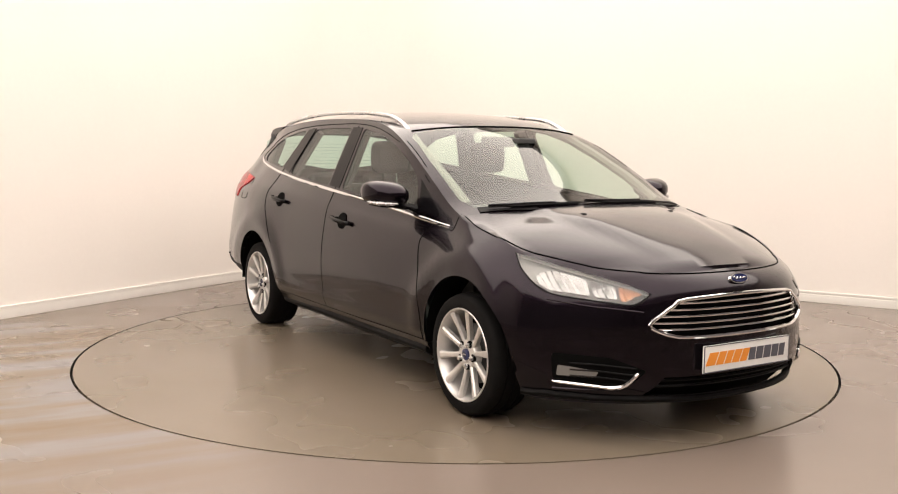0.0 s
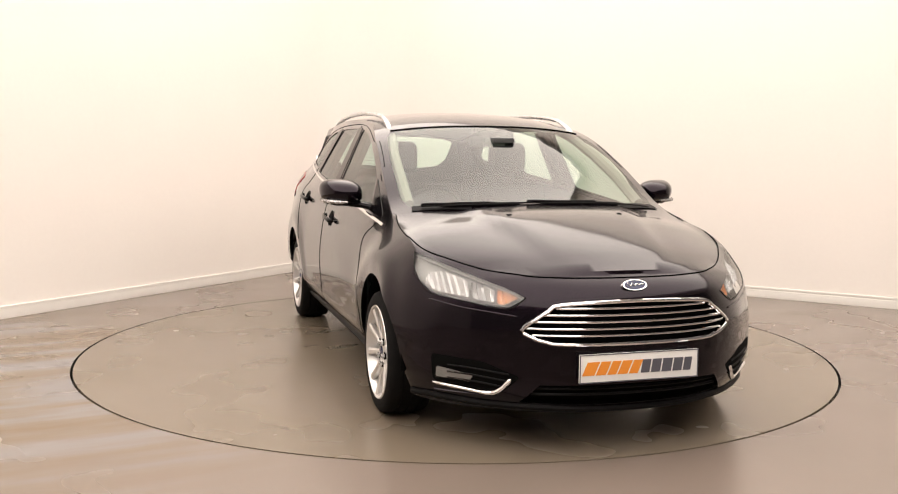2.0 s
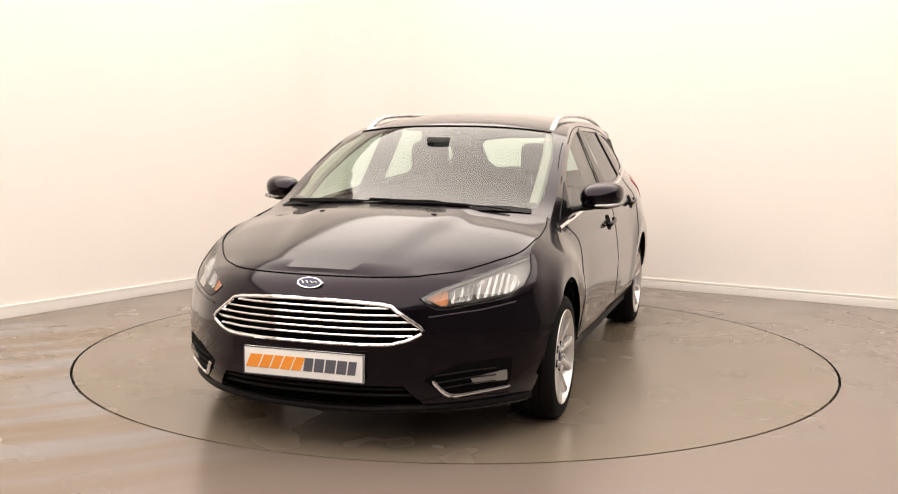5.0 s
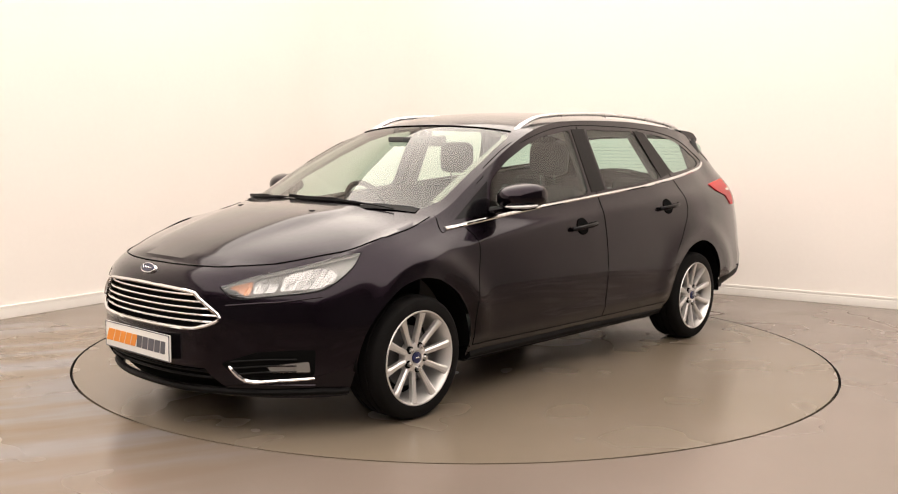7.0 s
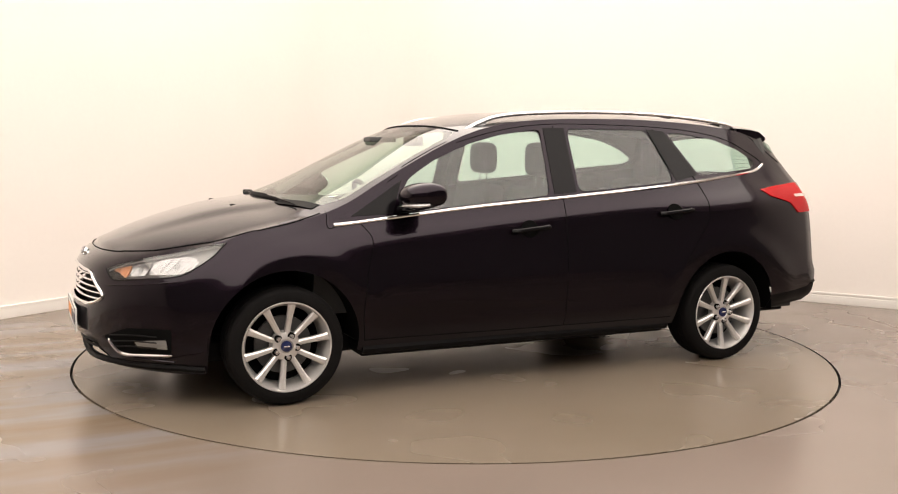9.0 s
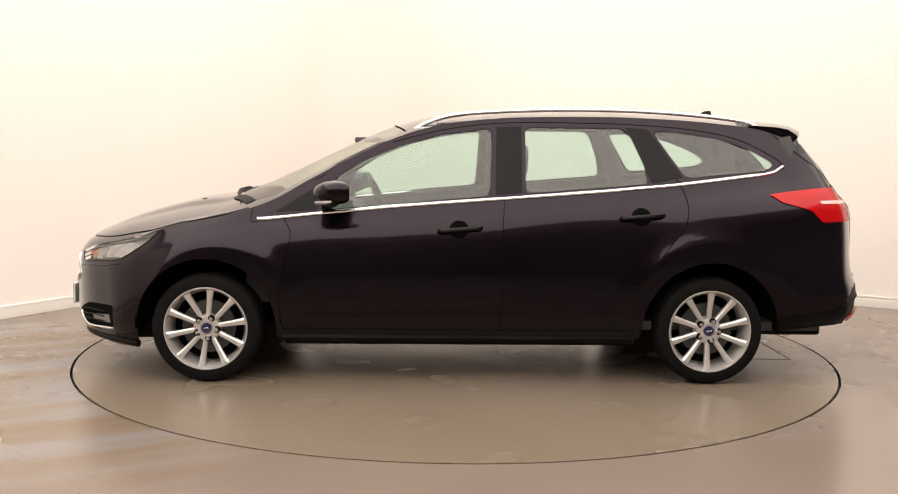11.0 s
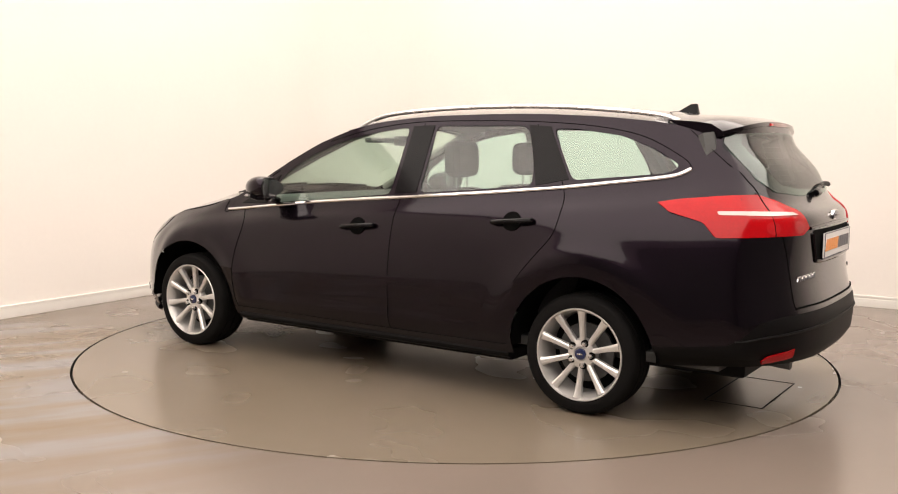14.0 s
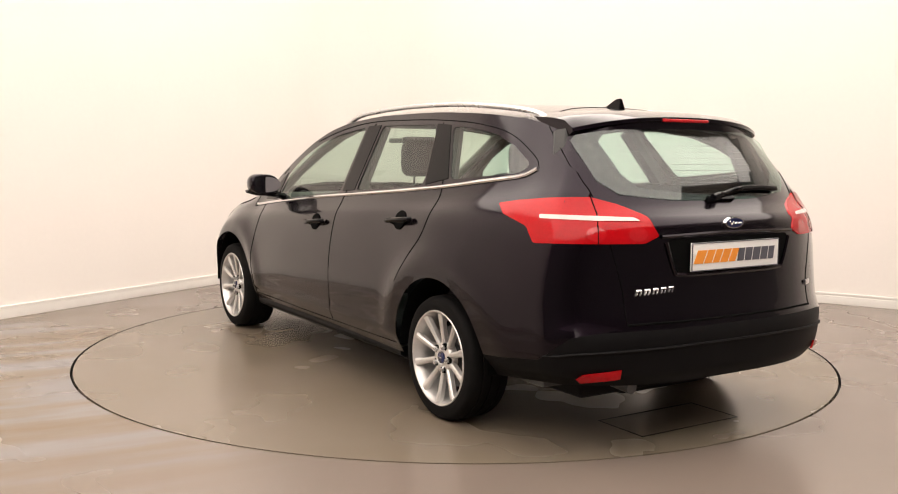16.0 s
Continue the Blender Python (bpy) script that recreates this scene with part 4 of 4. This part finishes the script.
def rear_end():
    out = [(-1.646, 0.775, 1.004), (-1.748, 0.752, 1.021), (-1.88, 0.69, 1.035), (-2.017, 0.596, 1.043), (-2.075, 0.50, 1.015), (-2.144, 0.40, 0.966), (-2.181, 0.372, 0.894),
           (-2.168, 0.436, 0.865), (-2.08, 0.645, 0.865), (-1.918, 0.798, 0.861), (-1.862, 0.792, 0.924), (-1.79, 0.80, 0.945), (-1.713, 0.799, 0.963)]
    for s in (1, -1):
        lamp = new("tail_lamp")
        lamp.parent = car
        d = (-1, 0.95 * s, 0.1)
        part("lens", panel(rounded3(flip(out, s), 0.012), d, 0.006, 0.03, 0.012), RED, lamp, "bright red tail lamp lens")
        band = [(-1.907, 0.758, 0.972), (-2.064, 0.604, 0.969), (-2.127, 0.463, 0.962), (-2.155, 0.45, 0.950), (-2.078, 0.616, 0.951), (-1.915, 0.762, 0.957)]
        part("clear_band", panel(rounded3(flip(band, s), 0.006), d, 0.009, 0.03, 0.004), REDCLEAR, lamp, "pale clear strip across the tail lamp")
        part("lamp_split", strip(flip([(-2.017, 0.606, 1.046), (-2.06, 0.61, 0.95), (-2.09, 0.625, 0.865)], s), 0.003, 0.006), GAP, lamp)
        for cy, cz in ((0.69, 0.905), (0.50, 0.905)):
            ring = [(-2.2, (cy + 0.045 * math.cos(a)) * s, cz + 0.028 * math.sin(a)) for a in np.linspace(0, 2 * math.pi, 17)[:-1]]
            part("lamp_pocket", panel(ring, (-1, 0.5 * s, 0), 0.0075, 0.02), material("deep_red_lamp", (0.45, 0.006, 0.01), 0.15, coat=0.8, grain=0.1, scale=90) if "deep_red_lamp" not in bpy.data.materials else bpy.data.materials["deep_red_lamp"], lamp)
        ref = [(-2.085, 0.711, 0.345), (-2.104, 0.693, 0.363), (-2.177, 0.564, 0.381), (-2.172, 0.564, 0.346), (-2.09, 0.694, 0.328)]
        part("reflector", panel(flip(ref, s), (-1, 0.6 * s, 0), 0.012, 0.03, 0.008), RED, car, "red bumper reflector")
        part("bumper_step", strip(flip([(-2.03, 0.79, 0.43), (-2.10, 0.70, 0.445), (-2.2, 0.5, 0.455), (-2.25, 0.25, 0.46), (-2.26, 0.0, 0.46)], s), 0.006, 0.003), TRIM, car)
    # plate recess as a flat patch with painted shade, plate, handle lip, badge
    rec = [(-2.2, 0.37, 0.885), (-2.2, -0.37, 0.885), (-2.2, -0.31, 0.742), (-2.2, 0.31, 0.742)]
    part("plate_recess", panel(rounded3(rec, 0.03), (-1, 0, 0), 0.002, 0.05), GAP, car, "flat black patch for the shaded number plate recess")
    part("tailgate_lip", strip([(-2.2, 0.39, 0.893), (-2.2, 0, 0.90), (-2.2, -0.39, 0.893)], 0.008, 0.004, 8), PAINT, car)
    part("recess_edge", strip([(-2.19, -0.365, 0.87), (-2.19, -0.325, 0.76), (-2.19, -0.28, 0.738), (-2.19, 0, 0.735), (-2.19, 0.28, 0.738), (-2.19, 0.325, 0.76), (-2.19, 0.365, 0.87)], 0.009, 0.002, 6), PAINT, car)
    plate(pose(-2.250, -0.008, 0.808, 90, 0, -90), "white rear plate with orange and grey lettering shapes")
    oval_badge((-2.236, -0.005, 0.940), (0.058, 0.025), pose(0, 0, 0, 0, 4, 180), "rear badge")
    # chrome model lettering as plain slanted shapes
    script = new("model_lettering")
    script.parent = car
    for k in range(5):
        y = 0.505 - 0.038 * k
        bm = bmesh.new()
        for dy, dz in ((0.0, 0.0), (-0.016, 0.0)):
            tube([(0, y + dy + 0.004, 0.663 + 0.002 * k), (0, y + dy - 0.004, 0.683 + 0.002 * k)], 0.0042, bm, 6)
        tube([(0, y + 0.004, 0.683 + 0.002 * k), (0, y - 0.020, 0.684 + 0.002 * k)], 0.0042, bm, 6)
        for v in bm.verts:
            v.co.x += end_x(v.co.y, v.co.z, False) - 0.003
        part("letter_shape", bm, CHROME, script, "chrome letter shape")
    bm = bmesh.new()
    box(bm, -0.003, 0.003, -0.035, 0.035, -0.011, 0.011, 0.002)
    part("small_badge", bm, SATIN, car, "small silver badge", m=Matrix.Translation((end_x(-0.57, 0.648, False) - 0.003, -0.57, 0.648)) @ pose(0, 0, 0, 0, 0, 25))
    # spoiler with high brake lamp
    spoiler = new("roof_spoiler")
    spoiler.parent = car
    bm = bmesh.new()
    rows = []
    for k in range(-14, 15):
        y = 0.565 * k / 14
        e = (k / 14) ** 4
        crown = 0.022 * (k / 14) ** 2
        sec = [(-1.60, T["zc"](-1.60) - 0.002), (-1.78, 1.412), (-1.88, 1.400), (-1.95, 1.380), (-1.953, 1.364), (-1.93, 1.352), (-1.87, 1.335)]
        rows.append([bm.verts.new((x + 0.10 * e * (x < -1.7) * (-1.6 - x) / 0.39, y, z - crown * (1 + 0.6 * (z < 1.40)) - 0.02 * e)) for x, z in sec])
    for a, b in zip(rows, rows[1:]):
        for j in range(len(a) - 1):
            bm.faces.new((a[j], b[j], b[j + 1], a[j + 1]))
    bm.faces.new(rows[0])
    bm.faces.new(rows[-1][::-1])
    bmesh.ops.recalc_face_normals(bm, faces=bm.faces)
    part("blade", bm, PAINT, spoiler)
    bm = bmesh.new()
    box(bm, -1.957, -1.92, -0.14, 0.14, 1.358, 1.372, 0.004)
    part("brake_lamp", bm, bpy.data.materials["deep_red_lamp"], spoiler, "red high-level brake lamp")
    part("underside", tube([(-1.932 + 0.12 * (k / 10) ** 4, 0.55 * k / 10, 1.345 - 0.033 * (k / 10) ** 2) for k in range(-10, 11)], 0.014, sides=8), GLOSS, spoiler, "gloss black spoiler lip")
    # aerial
    bm = bmesh.new()
    base = [bm.verts.new(p) for p in ((-1.43, 0.018, 1.430), (-1.43, -0.018, 1.430), (-1.55, -0.022, 1.421), (-1.55, 0.022, 1.421))]
    tip = [bm.verts.new(p) for p in ((-1.505, 0.004, 1.476), (-1.505, -0.004, 1.476), (-1.542, -0.004, 1.478), (-1.542, 0.004, 1.478))]
    bm.faces.new(base[::-1])
    bm.faces.new(tip)
    for i in range(4):
        bm.faces.new((base[i], base[(i + 1) % 4], tip[(i + 1) % 4], tip[i]))
    bmesh.ops.recalc_face_normals(bm, faces=bm.faces)
    bmesh.ops.bevel(bm, geom=bm.edges[:], offset=0.003, segments=2, affect="EDGES")
    part("aerial", bm, GLOSS, car, "small black shark-fin aerial")
    # rear wiper
    w = new("rear_wiper")
    w.parent = car
    p = [(y, z) for y, z in ((0.03, 1.040), (-0.05, 1.056), (-0.16, 1.075), (-0.30, 1.078), (-0.43, 1.068))]
    path = [(end_x(y, z, False) - 0.022, y, z) for y, z in spline(p, 5)]
    part("arm", tube(path[:11], [0.016] * 4 + [0.012] * 7, sides=8), GLOSS, w)
    part("blade", tube(path[6:], [0.008] + [0.012] * (len(path) - 8) + [0.005], sides=8), TRIM, w, "black rear wiper blade")
    part("wiper_mount", strip([(-2.12, 0.05, 1.022), (-2.125, -0.10, 1.026)], 0.013, 0.006), GLOSS, w)
    bm = tube([(-2.05, 0.50, 0.30), (-2.19, 0.50, 0.29)], 0.026, sides=16)
    part("exhaust_pipe", bm, ALLOY_DARK, car, "short dark exhaust pipe")


def handles_and_mirrors():
    for s in (1, -1):
        for x0, z0 in ((0.008, 0.815), (-0.945, 0.889)):
            h = new("door_handle")
            h.parent = car
            cup = [(x0 + 0.052 * math.cos(a), z0 + 0.046 * math.sin(a)) for a in np.linspace(0, 2 * math.pi, 21)[:-1]]
            # flat oval on the door skin; the hollow's shade is only its black colour
            part("cup", patch(cup, on_side(s, 0.005), 0.03), GAP, h, "flat black patch for the shaded cup behind the handle")
            pts = [(x0 + 0.105, z0 - 0.009, 0.010), (x0 + 0.085, z0 - 0.008, 0.026), (x0 + 0.02, z0 - 0.001, 0.034), (x0 - 0.05, z0 + 0.005, 0.034), (x0 - 0.105, z0 + 0.010, 0.024), (x0 - 0.112, z0 + 0.010, 0.008)]
            part("grip", tube([(x, s * (side_y(x, z) + o), z) for x, z, o in spline(pts, 4)], 0.013, sides=10), GLOSS, h, "gloss dark door grip")
        m = new("door_mirror")
        m.parent = car
        # housing: rounded shell, blunt at the back
        bm = bmesh.new()
        bmesh.ops.create_uvsphere(bm, u_segments=28, v_segments=18, radius=1)
        for v in bm.verts:
            x, y, z = v.co
            x = x * 0.105 if x > 0 else max(x * 0.105, -0.052)
            yy = math.copysign(abs(y) ** 0.72, y) * 0.108
            zz = math.copysign(abs(z) ** 0.72, z) * (0.066 if z > 0 else 0.060)
            v.co = (x - 0.05 * y * (1 if y > 0 else 0.4), yy, zz + 0.008 * y - 0.10 * max(0, x) * (z > 0))
        bmesh.ops.scale(bm, vec=(1, s, 1), verts=bm.verts)
        if s < 0:
            bmesh.ops.reverse_faces(bm, faces=bm.faces)
        part("housing", bm, PAINT, m, "gloss black mirror housing", m=pose(0.655, 0.925 * s, 1.0), angle=60)
        bm = bmesh.new()
        bmesh.ops.create_cone(bm, cap_ends=True, segments=32, radius1=1, radius2=1, depth=0.004)
        bmesh.ops.transform(bm, matrix=Matrix.Diagonal((1, 1, 1, 1)) @ pose(0, 0, 0, 0, 90, 0), verts=bm.verts)
        bmesh.ops.scale(bm, vec=(1, 0.086, 0.047), verts=bm.verts)
        part("mirror_glass", bm, CHROME, m, "mirror glass", m=pose(0.603, 0.915 * s, 1.0, 0, 0, -14 * s))
        part("foot", tube([(0.70, 0.77 * s, 0.925), (0.685, 0.82 * s, 0.935), (0.665, 0.88 * s, 0.945)], [0.034, 0.030, 0.035], sides=10, flat=0.6), GLOSS, m, "black mirror foot")
        part("base_shell", tube([(0.64, 0.83 * s, 0.948), (0.675, 0.87 * s, 0.945), (0.675, 0.95 * s, 0.947), (0.64, 1.01 * s, 0.955)], [0.02, 0.03, 0.03, 0.02], sides=10, flat=0.6), GLOSS, m)
        part("indicator", tube([(0.748, 0.905 * s, 0.952), (0.738, 0.955 * s, 0.952), (0.70, 1.005 * s, 0.955), (0.655, 1.028 * s, 0.96)], [0.006, 0.010, 0.011, 0.007], sides=8), LAMPBOWL, m, "clear indicator strip")


def seat(x, y, w, back, rest, name, lift):
    st = new(name)
    st.parent = car
    bm = bmesh.new()
    box(bm, x - 0.05, x + 0.48, y - w / 2, y + w / 2, 0.40, 0.58, 0.05)
    part("cushion", bm, SEATCLOTH, st)
    bm = bmesh.new()
    box(bm, -0.07, 0.07, -w / 2, w / 2, 0, back - 0.5, 0.05)
    part("backrest", bm, SEATCLOTH, st, m=pose(x, y, 0.52, 0, -12, 0))
    lean = math.tan(radians(12))
    for k in rest:
        hx = x - (back - 0.5) * lean - 0.01
        bm = bmesh.new()
        box(bm, hx - 0.055, hx + 0.055, y + k - 0.125, y + k + 0.125, back + lift, back + lift + 0.20, 0.062)
        part("headrest", bm, SEATCLOTH, st)
        for d in (-0.05, 0.05):
            part("headrest_post", tube([(hx, y + k + d, back - 0.06), (hx, y + k + d, back + lift + 0.03)], 0.006, sides=6), CHROME, st)


def cabin():
    for s in (1, -1):
        top = [(0.80, 0.885), (0.4, 0.915), (0.0, 0.945), (-0.5, 0.988), (-1.0, 1.03), (-1.4, 1.07), (-1.72, 1.10)]
        poly = [(x, z) for x, z in top] + [(-1.85, 0.85), (-1.8, 0.72), (-0.96, 0.70), (-0.88, 0.30), (0.9, 0.30), (1.0, 0.80)]
        part("door_trim", patch(poly, on_side(s, -0.055), 0.10), CABIN, car, "dark grey inner door trim")
        part("pillar_trim", tube([(0.98, 0.64 * s, 0.95), (0.75, 0.625 * s, 1.08), (0.5, 0.60 * s, 1.20), (0.28, 0.56 * s, 1.30), (0.1, 0.54 * s, 1.35)], 0.028, sides=8), LINING, car, "pale pillar trim")
        part("pillar_trim", tube([(-0.26, 0.72 * s, 1.0), (-0.26, 0.57 * s, 1.35)], 0.04, sides=8), CABIN, car)
        part("pillar_trim", tube([(-1.12, 0.70 * s, 1.05), (-0.98, 0.57 * s, 1.34)], 0.045, sides=8), CABIN, car)
        part("pillar_trim", tube([(-1.85, 0.60 * s, 1.06), (-1.78, 0.53 * s, 1.30)], 0.06, sides=8), CABIN, car)
    part("headlining", patch([(0.20, -0.52), (0.24, 0), (0.20, 0.52), (-1.78, 0.50), (-1.82, 0), (-1.78, -0.50)], on_top(-0.045), 0.12), LINING, car, "pale grey headlining")
    bm = bmesh.new()
    box(bm, -1.95, 0.95, -0.76, 0.76, 0.27, 0.32, 0.01)
    part("cabin_floor", bm, CABIN, car, "dark carpeted cabin floor")
    bm = bmesh.new()
    sec = [(1.12, 0.925), (0.95, 0.935), (0.78, 0.925), (0.62, 0.88), (0.56, 0.80), (0.60, 0.62), (0.72, 0.40), (1.15, 0.40)]
    rows = [[bm.verts.new((x + 0.0 * y, y, z + 0.02 * math.exp(-((y + 0.37) / 0.16) ** 2) * (0.6 < x < 0.9))) for x, z in sec] for y in np.linspace(-0.70, 0.70, 21)]
    for a, b in zip(rows, rows[1:]):
        for j in range(len(sec)):
            bm.faces.new((a[j], a[(j + 1) % len(sec)], b[(j + 1) % len(sec)], b[j]))
    bm.faces.new(rows[0])
    bm.faces.new(rows[-1][::-1])
    bmesh.ops.recalc_face_normals(bm, faces=bm.faces)
    part("dashboard", bm, CABIN, car, "dark grey dashboard")
    wh = new("steering_wheel")
    wh.parent = car
    wh.matrix_basis = pose(0.46, -0.37, 0.86, 0, 25, 0)
    part("rim", lathe_ring(0.18, 0.016), TRIM, wh, "black steering wheel rim")
    bm = bmesh.new()
    for a in (0, 180, 270):
        box(bm, -0.01, 0.01, 0.02, 0.17, -0.018, 0.018, 0.006, pose(0, 0, 0, a, 0, 0))
    box(bm, -0.02, 0.03, -0.06, 0.06, -0.055, 0.055, 0.015)
    part("hub", bm, TRIM, wh)
    for y in (0.37, -0.37):
        seat(-0.22, y, 0.50, 1.00, (0,), "front_seat", 0.075)
    seat(-1.10, 0.0, 1.28, 0.96, (-0.42, 0, 0.42), "rear_bench", -0.11)
    bm = bmesh.new()
    box(bm, -1.95, -1.25, -0.55, 0.55, 0.93, 0.95, 0.006)
    part("load_cover", bm, CABIN, car, "dark roll-out load cover")
    bm = bmesh.new()
    box(bm, 0.30, 0.34, -0.11, 0.11, 1.245, 1.305, 0.012)
    part("inner_mirror", bm, CABIN, car, "dark grey interior mirror")
    bm = bmesh.new()
    box(bm, 0.36, 0.52, -0.06, 0.06, 1.285, 1.315, 0.01)
    part("sensor_housing", bm, CABIN, car, "grey sensor housing behind the windscreen", m=pose(0.09, 0, -0.12, 0, 0, 0) @ pose(0, 0, 0.10))


def lathe_ring(R, r):
    """A torus about the x axis."""
    bm = lathe([(R + r * math.cos(a), r * math.sin(a)) for a in np.linspace(0, 2 * math.pi, 11)], 40)
    bmesh.ops.transform(bm, matrix=pose(0, 0, 0, 0, 0, 90), verts=bm.verts)
    return bm


def build_wheel():
    """A ten-spoke alloy wheel; its outer face points to +y."""
    w = new("wheel")
    R = 0.286
    tyre = lathe([(r if r < 0.23 else 0.23 + (r - 0.23) * (R - 0.23) / 0.066, y) for r, y in [(0.205, -0.10), (0.235, -0.106), (0.268, -0.104), (0.285, -0.096), (0.293, -0.078), (0.2955, -0.052), (0.289, -0.050), (0.289, -0.044), (0.296, -0.042),
                  (0.296, -0.004), (0.289, -0.003), (0.289, 0.003), (0.296, 0.004), (0.296, 0.042), (0.289, 0.044), (0.289, 0.050), (0.2955, 0.052), (0.293, 0.078), (0.285, 0.096),
                  (0.274, 0.1025), (0.269, 0.105), (0.252, 0.1055), (0.245, 0.108), (0.230, 0.106), (0.222, 0.106), (0.212, 0.100)]], 72)
    part("tyre", tyre, RUBBER, w, "black road tyre")
    rim = lathe([(0.2165, 0.098), (0.219, 0.104), (0.2165, 0.108), (0.211, 0.107), (0.206, 0.096), (0.196, 0.072), (0.188, 0.03), (0.19, -0.09), (0.21, -0.1)], 72)
    part("rim", rim, ALLOY, w, "silver alloy wheel rim")
    bm = bmesh.new()
    prev = None
    for r, wd, y, th in ((0.045, 0.013, 0.076, 0.03), (0.08, 0.0125, 0.080, 0.028), (0.14, 0.0135, 0.090, 0.026), (0.185, 0.0165, 0.099, 0.026), (0.206, 0.020, 0.102, 0.02)):
        ring = [bm.verts.new((sx, yy, r)) for sx, yy in ((-wd, y - th), (-wd, y - 0.006), (-wd * 0.45, y), (wd * 0.45, y), (wd, y - 0.006), (wd, y - th))]
        if prev:
            for j in range(5):
                bm.faces.new((prev[j], prev[j + 1], ring[j + 1], ring[j]))
        prev = ring
    bmesh.ops.recalc_face_normals(bm, faces=bm.faces)
    spoke = part("spoke", bm, ALLOY, w, angle=25)
    for k in range(10):
        one = spoke if k == 0 else new("spoke", spoke.data)
        one.parent = w
        one.matrix_basis = Matrix.Rotation(2 * math.pi * k / 10 - 0.122, 4, "Y")
    part("hub", lathe([(0.0, 0.079), (0.03, 0.079), (0.034, 0.083), (0.04, 0.083), (0.066, 0.076), (0.072, 0.066), (0.074, 0.04)], 40), ALLOY, w)
    part("centre_cap", lathe([(0.0, 0.090), (0.018, 0.0895), (0.026, 0.087), (0.0275, 0.079)], 32), BLUE, w, "dark blue centre cap")
    bm = bmesh.new()
    box(bm, -0.014, 0.014, 0.0895, 0.0912, -0.003, 0.003, 0.001)
    part("cap_mark", bm, CHROME, w)
    for k in range(5):
        a = 2 * math.pi * k / 5 - 0.47
        bm = bmesh.new()
        r = bmesh.ops.create_cone(bm, cap_ends=True, segments=6, radius1=0.0125, radius2=0.0105, depth=0.022)
        bmesh.ops.transform(bm, matrix=pose(0, 0, 0, -90, 0, 0), verts=bm.verts)
        part("wheel_nut", bm, SATIN, w, "bright wheel nut", m=Matrix.Translation((0.054 * math.sin(a), 0.084, 0.054 * math.cos(a))))
        # black disc on the hub face paints the shade of the nut's hole
        part("nut_well_shade", lathe([(0.0, 0.0), (0.0180, 0.0), (0.0190, -0.01)], 18), GAP, w, m=Matrix.Translation((0.054 * math.sin(a), 0.0815, 0.054 * math.cos(a))))
    part("brake_disc", lathe([(0.0, 0.045), (0.07, 0.045), (0.075, 0.02), (0.14, 0.02), (0.14, 0.0), (0.07, 0.0)], 48), ALLOY_DARK, w, "dull steel brake disc")
    # added black sheet, so the space behind the spokes reads as shade
    part("backing", lathe([(0.0, -0.03), (0.19, -0.03)], 32), GAP, w, "black sheet for the shade behind the spokes")
    return w


build_body()
gaps()
chrome_and_rails()
front_end()
rear_end()
handles_and_mirrors()
cabin()
wheel = build_wheel()
wheel.parent = car
wheel.matrix_basis = pose(1.324, 0.776, 0.2855)
for x, y, roll, r in ((-1.324, 0.772, 5.5, 0), (1.324, -0.776, 0, 180), (-1.324, -0.772, 4, 180)):
    copy_thing(wheel, pose(x, y, 0.2855, 0, 0, r) @ pose(0, 0, 0, 0, roll, 0))


def motions():
    rows, turns = [], []
    table = [(0.0, -57.74), (0.5, -59.02), (1.0, -62.1), (1.5, -66.75), (2.0, -72.5)]
    table += [(t / 2, -72.6 - 11.73 * (t / 2 - 2)) for t in range(5, 33)]
    for t, a in table:
        m = pose(0, 0, 0, 0, 0, a)
        rows.append((t, m @ pose(OFF[0], OFF[1], 0.0)))
        turns.append((t, m))
    walk(car, rows)
    walk(turntable, turns)


motions()
